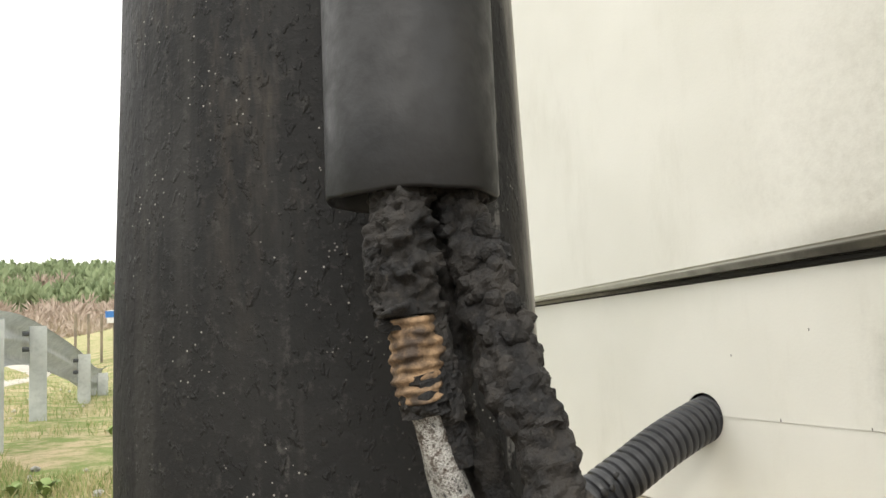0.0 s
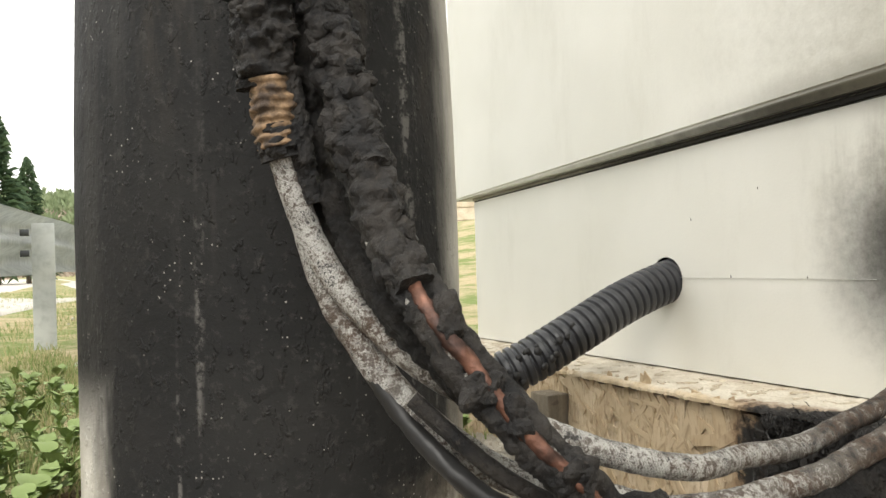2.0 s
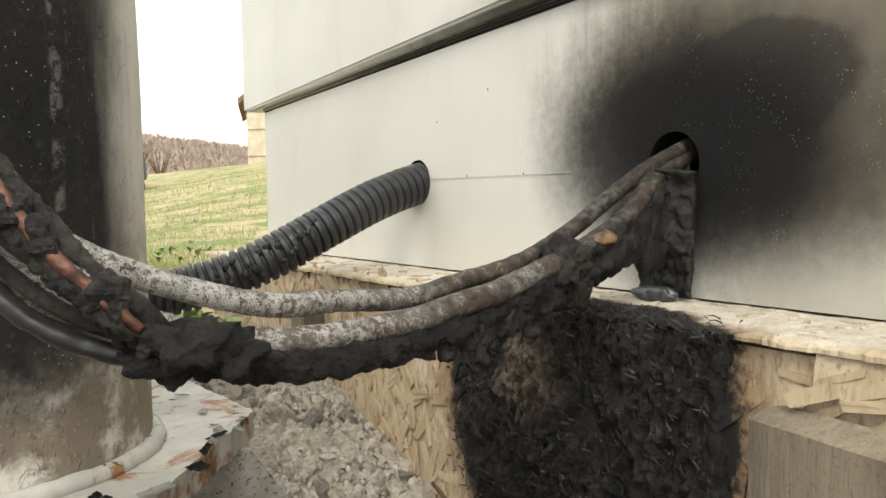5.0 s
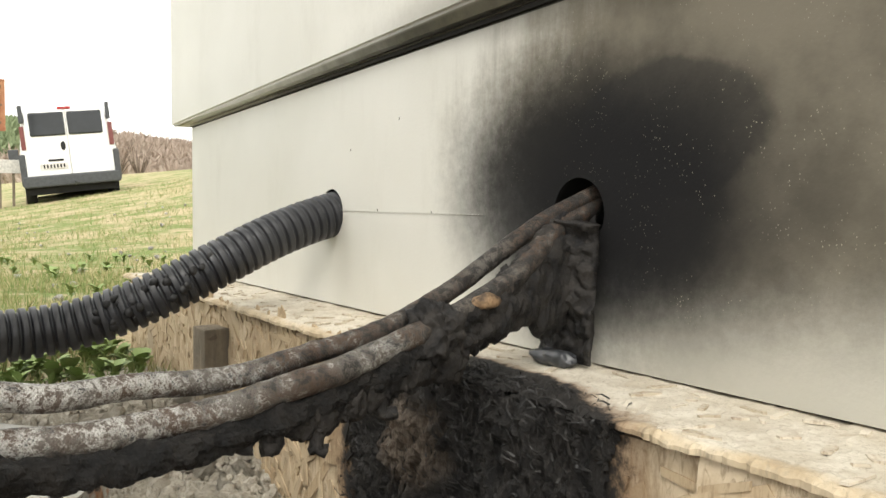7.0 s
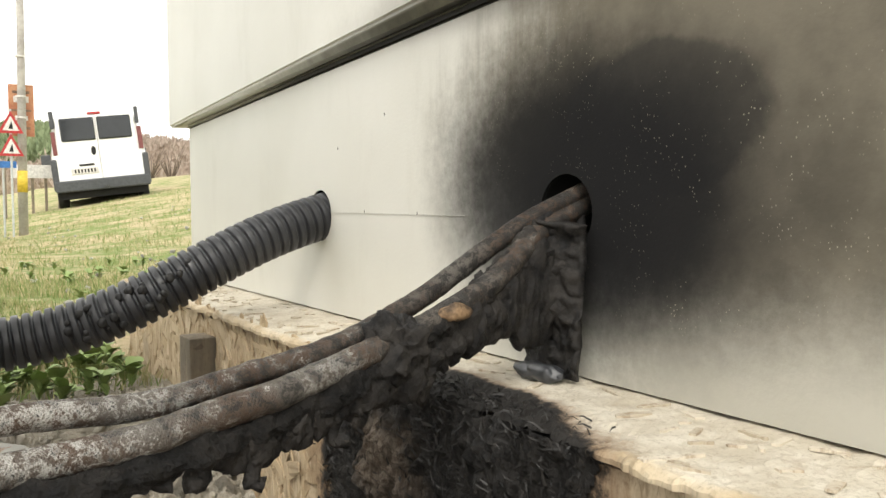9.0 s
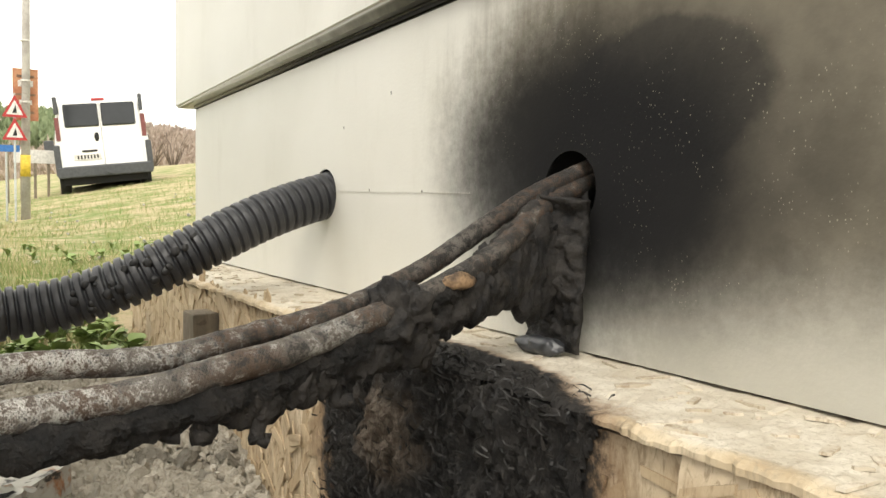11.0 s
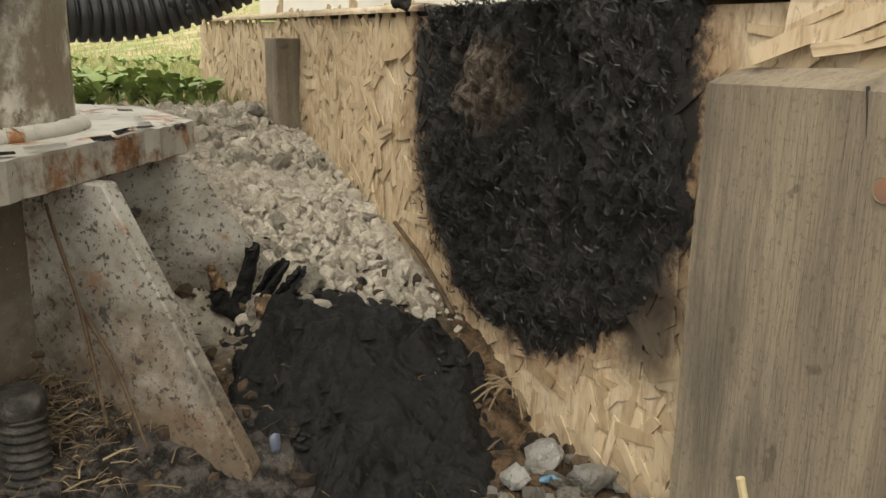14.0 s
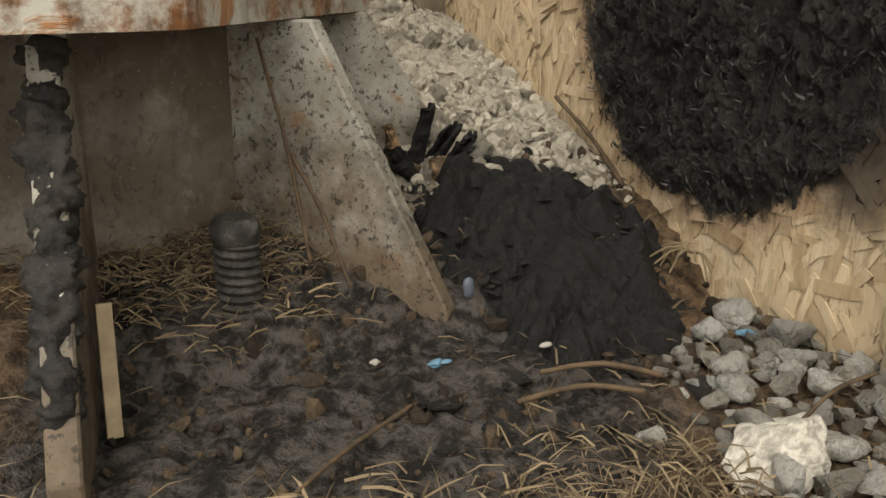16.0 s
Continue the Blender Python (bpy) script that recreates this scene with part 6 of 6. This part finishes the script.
def far_things():
    root = pole = thing("concrete_pole", (2.39, 17.5, 0.5), "slim grey concrete pole with a banner strapped on", "utility pole")
    part("shaft", tube((2.385, 17.5, 0.05), (2.47, 17.5, 7.0), 0.085, 0.055, 16), M_CONC, root, "", True)
    banner = part("banner", box((2.2, 17.6, 2.02), (2.64, 17.62, 3.0), 0.005), M_POSTER, root, "faded red brown banner panel")
    for i, (w, h) in enumerate(((0.3, 0.05), (0.22, 0.09), (0.34, 0.04), (0.26, 0.12), (0.3, 0.05))):
        z = 2.15 + i * 0.17
        part("banner_mark", box((2.42 - w / 2, 17.594, z), (2.42 + w / 2, 17.599, z + h)), M_PALE if i % 2 else M_ROOF, banner)
    for z in (2.35, 2.75, 3.5):
        part("strap", tube((2.405, 17.5, z), (2.405, 17.5, z + 0.03), 0.09, None, 16), M_PALE, root)
    part("painted_band", tube((2.39, 17.5, 0.95), (2.395, 17.5, 1.36), 0.091, 0.09, 16), M_YELLOW, root, "yellow painted band", True)
    signs = thing("road_sign", (2.2, 17.3, 0.5), "two red-bordered triangular warning signs on one post", "road sign")
    part("sign_post", tube((2.2, 17.33, 0.05), (2.2, 17.33, 2.5), 0.02, None, 10), M_ZINC, signs)
    for z in (2.19, 1.765):
        tri = lambda s, y, c: [(2.2 - 0.215 * s, y, c - 0.14 * s), (2.2 + 0.215 * s, y, c - 0.14 * s), (2.2, y, c + 0.28 * s)]
        plate = part("sign_plate", prism(tri(1.0, 17.3, z), (0, 0, 0), (0, 0.008, 0)), M_RED, signs, "red triangular border")
        part("sign_field", prism(tri(0.66, 17.294, z), (0, 0, 0), (0, 0.005, 0)), M_PALE, plate, "white field")
        part("sign_symbol", prism([(2.16, 17.29, z - 0.06), (2.24, 17.29, z - 0.06), (2.215, 17.29, z + 0.09)], (0, 0, 0), (0, 0.0035, 0)), M_DARK, plate)
    blue = thing("direction_sign", (2.1, 17.8, 0.5), "small blue direction sign on a post", "road sign")
    part("sign_board", box((1.9, 17.8, 1.42), (2.33, 17.82, 1.55), 0.004), M_SIGNB, blue)
    part("sign_post", tube((2.1, 17.84, 0.05), (2.1, 17.84, 1.55), 0.02, None, 8), M_ZINC, blue)
    # set back from the road edge, on the near verge
    near = Matrix.Translation((0.481, -0.231, 0.779)) @ Matrix.Scale(0.66, 4) @ Matrix.Translation((-0.481, 0.231, -0.779))
    for ob in (pole, signs, blue):
        ob.matrix_basis = near @ ob.matrix_basis
    board = thing("board_fence", (2.8, 18.6, 0.5), "low whitish board fence beside the road", "fence")
    part("board", box((2.3, 18.6, 1.25), (3.3, 18.63, 1.52), 0.005), M_PALE, board)
    for i in range(7):
        x = 1.7 + i * 0.25
        part("post", box((x - 0.025, 18.64, 0.2), (x + 0.025, 18.69, 1.45), 0.005), M_PLANK, board)
    # pale house up the slope
    h = thing("stone_house", (15.0, 31.0, 1.7), "low pale stone house with a brown tiled roof", "house")
    wall = part("wall", box((11.7, 30.0, 0.5), (20.5, 37.0, 4.55), 0.02), M_HOUSE, h)
    for r in range(5):
        for q in range(6):
            x = 11.72 + q * 1.4 + (0.7 if r % 2 else 0)
            part("stone_slab", box((x, 29.94, 1.3 + r * 0.5), (x + 1.36, 29.99, 1.76 + r * 0.5), 0.015), M_HOUSE, wall)
    for x0, x1 in ((11.4, 15.6), (20.2, 15.61)):
        bm = prism([(x0, 29.7, 4.2), (x1, 29.7, 7.75), (x1, 29.7, 7.98), (x0, 29.7, 4.42)], (0, 0, 0), (0, 7.6, 0))
        part("roof", bm, M_ROOF, h)
    bm = prism([(11.75, 30.02, 4.5), (19.9, 30.02, 4.5), (15.6, 30.02, 7.7)], (0, 0, 0), (0, 0.2, 0))
    part("gable", bm, M_HOUSE, h)
    part("chimney", box((11.6, 33.0, 4.0), (12.3, 33.7, 5.2), 0.02), M_ROOF, h)
    turn = Matrix.Translation((11.7, 30, 0)) @ Matrix.Rotation(radians(-21.7), 4, "Z") @ Matrix.Translation((-11.7, -30, 0))
    h.matrix_basis = turn @ h.matrix_basis


far_things()


def conifer(name, place, height, seed):
    rnd = random.Random(seed)
    x, y = place
    z = ground_z(x, y)
    root = thing(name, (x, y, z), "dark green conifer standing beyond the road", "tree", "conifers")
    part("trunk", tube((x, y, z - 0.3), (x, y, z + height * 0.95), height * 0.022, 0.02, 10), M_BARK, root)
    rows = []
    for i in range(1500):
        k = rnd.random() ** 0.9
        h = height * (0.06 + 0.94 * k)
        a = rnd.uniform(0, 6.28)
        tier = 0.75 + 0.35 * noise.noise(Vector((math.cos(a) * 1.5, math.sin(a) * 1.5, k * 7 + seed)))
        r = (height * 0.38 * (1 - k) ** 0.7 * rnd.uniform(0.35, 1.0) + 0.06) * tier
        p = Vector((x + r * 0.55 * math.cos(a), y + r * 0.55 * math.sin(a), z + h))
        q = Vector((x + r * math.cos(a), y + r * math.sin(a), z + h + rnd.uniform(-0.25, 0.1) * r))
        rows.append((p, q, rnd.uniform(0.08, 0.2) * height / 6, (0, 0, 0.05)))
    ribbons("crown", rows, M_CONIFER, "", "", root)


conifer("conifer", (-1.4, 28.5), 5.4, 1)
conifer("conifer", (-0.6, 31.0), 4.2, 2)
conifer("conifer", (-2.8, 27.0), 6.5, 3)


def woods():
    rnd = random.Random(77)
    def tree(seed, count, spread, tall, wide):
        """A far tree as a fan of twig clumps, about 1 high."""
        r = random.Random(seed)
        vs, fs = [], []
        for i in range(count):
            a, h, o = r.uniform(0, 6.28), r.uniform(0.0, 0.75), r.uniform(0.1, 1.0) ** 0.6
            p = Vector((spread * o * 0.4 * math.cos(a), spread * o * 0.4 * math.sin(a), h * tall))
            q = p + Vector((spread * o * 0.6 * math.cos(a), spread * o * 0.6 * math.sin(a), r.uniform(0.15, 0.5) * tall * (1.2 - 0.6 * o)))
            w = (q - p).cross(Vector((r.gauss(0, 1), r.gauss(0, 1), r.gauss(0, 0.4)))).normalized() * wide * r.uniform(0.5, 1.2)
            b = len(vs)
            vs += [p - w * 0.4, p + w * 0.4, (p + q) / 2 + w, q, (p + q) / 2 - w]
            fs.append((b, b + 1, b + 2, b + 3, b + 4))
        return mesh_of("far_tree", vs, fs, M_WOODS)

    bare = [tree(q, 40, 0.5, 1.0, 0.035) for q in range(6)]
    pines = [tree(20 + q, 60, 0.38, 1.0, 0.075) for q in range(6)]
    # wooded hill across the far side
    vs, fs, nx, ny = [], [], 60, 14
    for j in range(ny):
        for i in range(nx):
            x, y = -170 + 440 * i / (nx - 1), 62 + 190 * j / (ny - 1)
            vs.append((x, y, hill_z(x, y) - (3 if j == 0 else 0)))
    for j in range(ny - 1):
        for i in range(nx - 1):
            a = j * nx + i
            fs.append((a, a + 1, a + nx + 1, a + nx))
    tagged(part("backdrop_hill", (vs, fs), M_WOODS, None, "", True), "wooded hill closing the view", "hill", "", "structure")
    low, high = [], []
    for _ in range(8500):
        j = rnd.random()
        x, y = -60 + 190 * rnd.random(), 64 + 120 * j
        pine = y > 118 + 30 * noise.noise(Vector((x * 0.05, y * 0.05, 1))) and x < 0.14 * y + 6 * rnd.random()
        size = rnd.uniform(1.2, 2.8) * (1 + 0.5 * j) * (1.15 if pine else 1.0)
        (high if pine else low).append(((x, y, hill_z(x, y) - 0.3), size, (rnd.uniform(-0.1, 0.1), rnd.uniform(-0.1, 0.1), rnd.uniform(0, 6))))
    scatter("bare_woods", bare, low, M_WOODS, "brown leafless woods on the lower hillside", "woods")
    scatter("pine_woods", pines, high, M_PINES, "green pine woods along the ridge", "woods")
    # bare shrubs by the house
    for q in range(5):
        x, y = 7.0 + q * 1.3, 40.0 + q
        z = ground_z(x, y)
        root = thing("bare_shrub", (x, y, z), "leafless brown shrub against the sky", "shrub", "bare shrubs")
        for i in range(18):
            a, b = rnd.uniform(0, 6.28), rnd.uniform(0.5, 1.3)
            p = [(x, y, z - 0.1), (x + 0.4 * math.cos(a), y + 0.4 * math.sin(a), z + b), (x + 0.7 * math.cos(a + 0.4), y + 0.7 * math.sin(a), z + 1.7 * b)]
            part("branch", sweep(p, lambda k, t, pt: 0.03 * max(0.2, 1 - k / 2.4), 0.3, 5), M_BARK, root)


def hill_z(x, y):
    lift = sstep(62, 200, y)
    return 0.2 + 0.5 * sstep(-10, 40, x) + lift * (13.0 - 5.0 * sstep(0, 90, x) + 1.6 * fractal((x * 0.02, y * 0.02, 0), 1.0, 3))


woods()


# ---- strands of the board, last ----
def strands():
    rnd = random.Random(99)
    near, rest = [], []
    protos = []
    for q in range(10):
        n = 5
        vs, fs = [], []
        l, w = rnd.uniform(0.035, 0.11), rnd.uniform(0.006, 0.021)
        cut = rnd.uniform(-0.5, 0.5)
        for i in range(n):
            u = i / (n - 1) - 0.5
            bow = rnd.uniform(-0.0015, 0.0015)
            for s in (-0.5, 0.5):
                k = 1 - 0.35 * abs(u) * rnd.uniform(0.4, 1.4)
                vs.append((-0.0007 - abs(bow) * 0.6, s * w * k, u * l + s * cut * w * (1 if abs(u) > 0.4 else 0)))
                vs.append((0.0012, s * w * k, u * l + s * cut * w * (1 if abs(u) > 0.4 else 0)))
        for i in range(n - 1):
            a = i * 4
            fs += [(a, a + 4, a + 6, a + 2), (a, a + 1, a + 5, a + 4), (a + 2, a + 6, a + 7, a + 3)]
        fs += [(0, 2, 3, 1), (n * 4 - 4, n * 4 - 3, n * 4 - 1, n * 4 - 2)]
        protos.append(mesh_of("strand", vs, fs, M_FLAKE))
    count = 0
    while count < 2100:
        y, z = rnd.uniform(-0.35, 1.76), rnd.uniform(0.09, 0.572)
        if in_burn(y, z) < 0.97 and z < 0.6:
            continue
        if in_burn(y, z) < 1.6 and rnd.random() < 0.6:
            continue
        if y < 0.2 and z < 0.50:
            continue
        count += 1
        lean = rnd.gauss(0, 38) if z < 0.5 or y > 0.2 else rnd.gauss(60, 30)
        lean = lean if rnd.random() < 0.8 else rnd.uniform(-90, 90)
        e = (radians(lean), 0, radians(rnd.uniform(-9, 9)))
        row = ((0.9108 - rnd.uniform(0, 0.0018), y, z), rnd.uniform(0.6, 1.25), e)
        if y < 0.13 and z > 0.55:
            e = (radians(rnd.gauss(85, 28)), radians(4), radians(rnd.uniform(-9, 9)))
            row = ((0.9022 - rnd.uniform(0, 0.002) - 0.12 * max(0, 0.575 - z), y, z), rnd.uniform(0.55, 1.0), e)
        if len(near) < 290 and y < 0.95 and in_burn(y, z) > 1.5:
            near.append(row)
        else:
            rest.append(row)
    panel = bpy.data.objects["front_panel"]
    crust = bpy.data.objects["burnt_crust"]
    rows = []
    while len(rows) < 3000:
        y, z = rnd.uniform(0.16, 0.76), rnd.uniform(0.16, 0.592)
        if in_burn(y, z) > 1.0:
            continue
        t, l = radians(rnd.gauss(95, 42)), rnd.uniform(0.004, 0.015)
        x = 0.902 - rnd.uniform(0.0, 0.014)
        rows.append(((x, y, z), (x - rnd.uniform(-0.004, 0.010), y + l * math.cos(t), min(0.6, z + l * math.sin(t))), rnd.uniform(0.0006, 0.0028), (rnd.uniform(-0.003, 0.001), 0, 0)))
    while len(rows) < 3350:
        y, x = rnd.gauss(0.45, 0.10), rnd.uniform(0.905, 0.950)
        t, l = rnd.uniform(-0.8, 0.8) + (0 if rnd.random() < 0.6 else 1.6), rnd.uniform(0.004, 0.016)
        z = 0.594 + rnd.uniform(-0.002, 0.006)
        if 0.24 < y < 0.66:
            rows.append(((x, y, z), (x - l * math.cos(t), y + l * math.sin(t), z + rnd.uniform(-0.008, 0.008)), rnd.uniform(0.0006, 0.0024), (0, 0, 0.002)))
    ob = ribbons("charred_strand_layer", rows, M_EMBER, "", "", crust)
    tagged(ob, kind="stuff")
    for i, (p, s, e) in enumerate(near):
        ob = new("strand", protos[i % 10])
        ob.parent = panel
        ob.matrix_basis = Matrix.LocRotScale(p, Euler(e), (1, s, s))
    vs, fs = [], []
    for i, (p, s, e) in enumerate(rest):
        me = protos[i % 10]
        r = Matrix.LocRotScale(p, Euler(e), (1, s, s))
        b = len(vs)
        vs += [r @ v.co for v in me.vertices]
        fs += [tuple(b + k for k in f.vertices) for f in me.polygons]
    ob = new("strand_layer", mesh_of("strand_layer", vs, fs, M_FLAKE))
    ob.parent = panel
    tagged(ob, kind="stuff")
    # chips lying flat on the ledge
    vs, fs = [], []
    for i in range(230):
        px, py = rnd.uniform(0.915, 1.04), rnd.uniform(-0.3, 1.74)
        if 0.2 < py < 0.7 and px < 0.98:
            continue
        r = Matrix.LocRotScale((px, py, 0.5988), Euler((0, radians(90), rnd.uniform(0, 6.28))), (1, rnd.uniform(0.3, 0.6), rnd.uniform(0.2, 0.4)))
        me = protos[i % 10]
        b = len(vs)
        vs += [r @ v.co for v in me.vertices]
        fs += [tuple(b + k for k in f.vertices) for f in me.polygons]
    ob = new("strand_layer", mesh_of("strand_layer", vs, fs, M_CHIP))
    ob.parent = bpy.data.objects["top_board"]
    tagged(ob, kind="stuff")


strands()
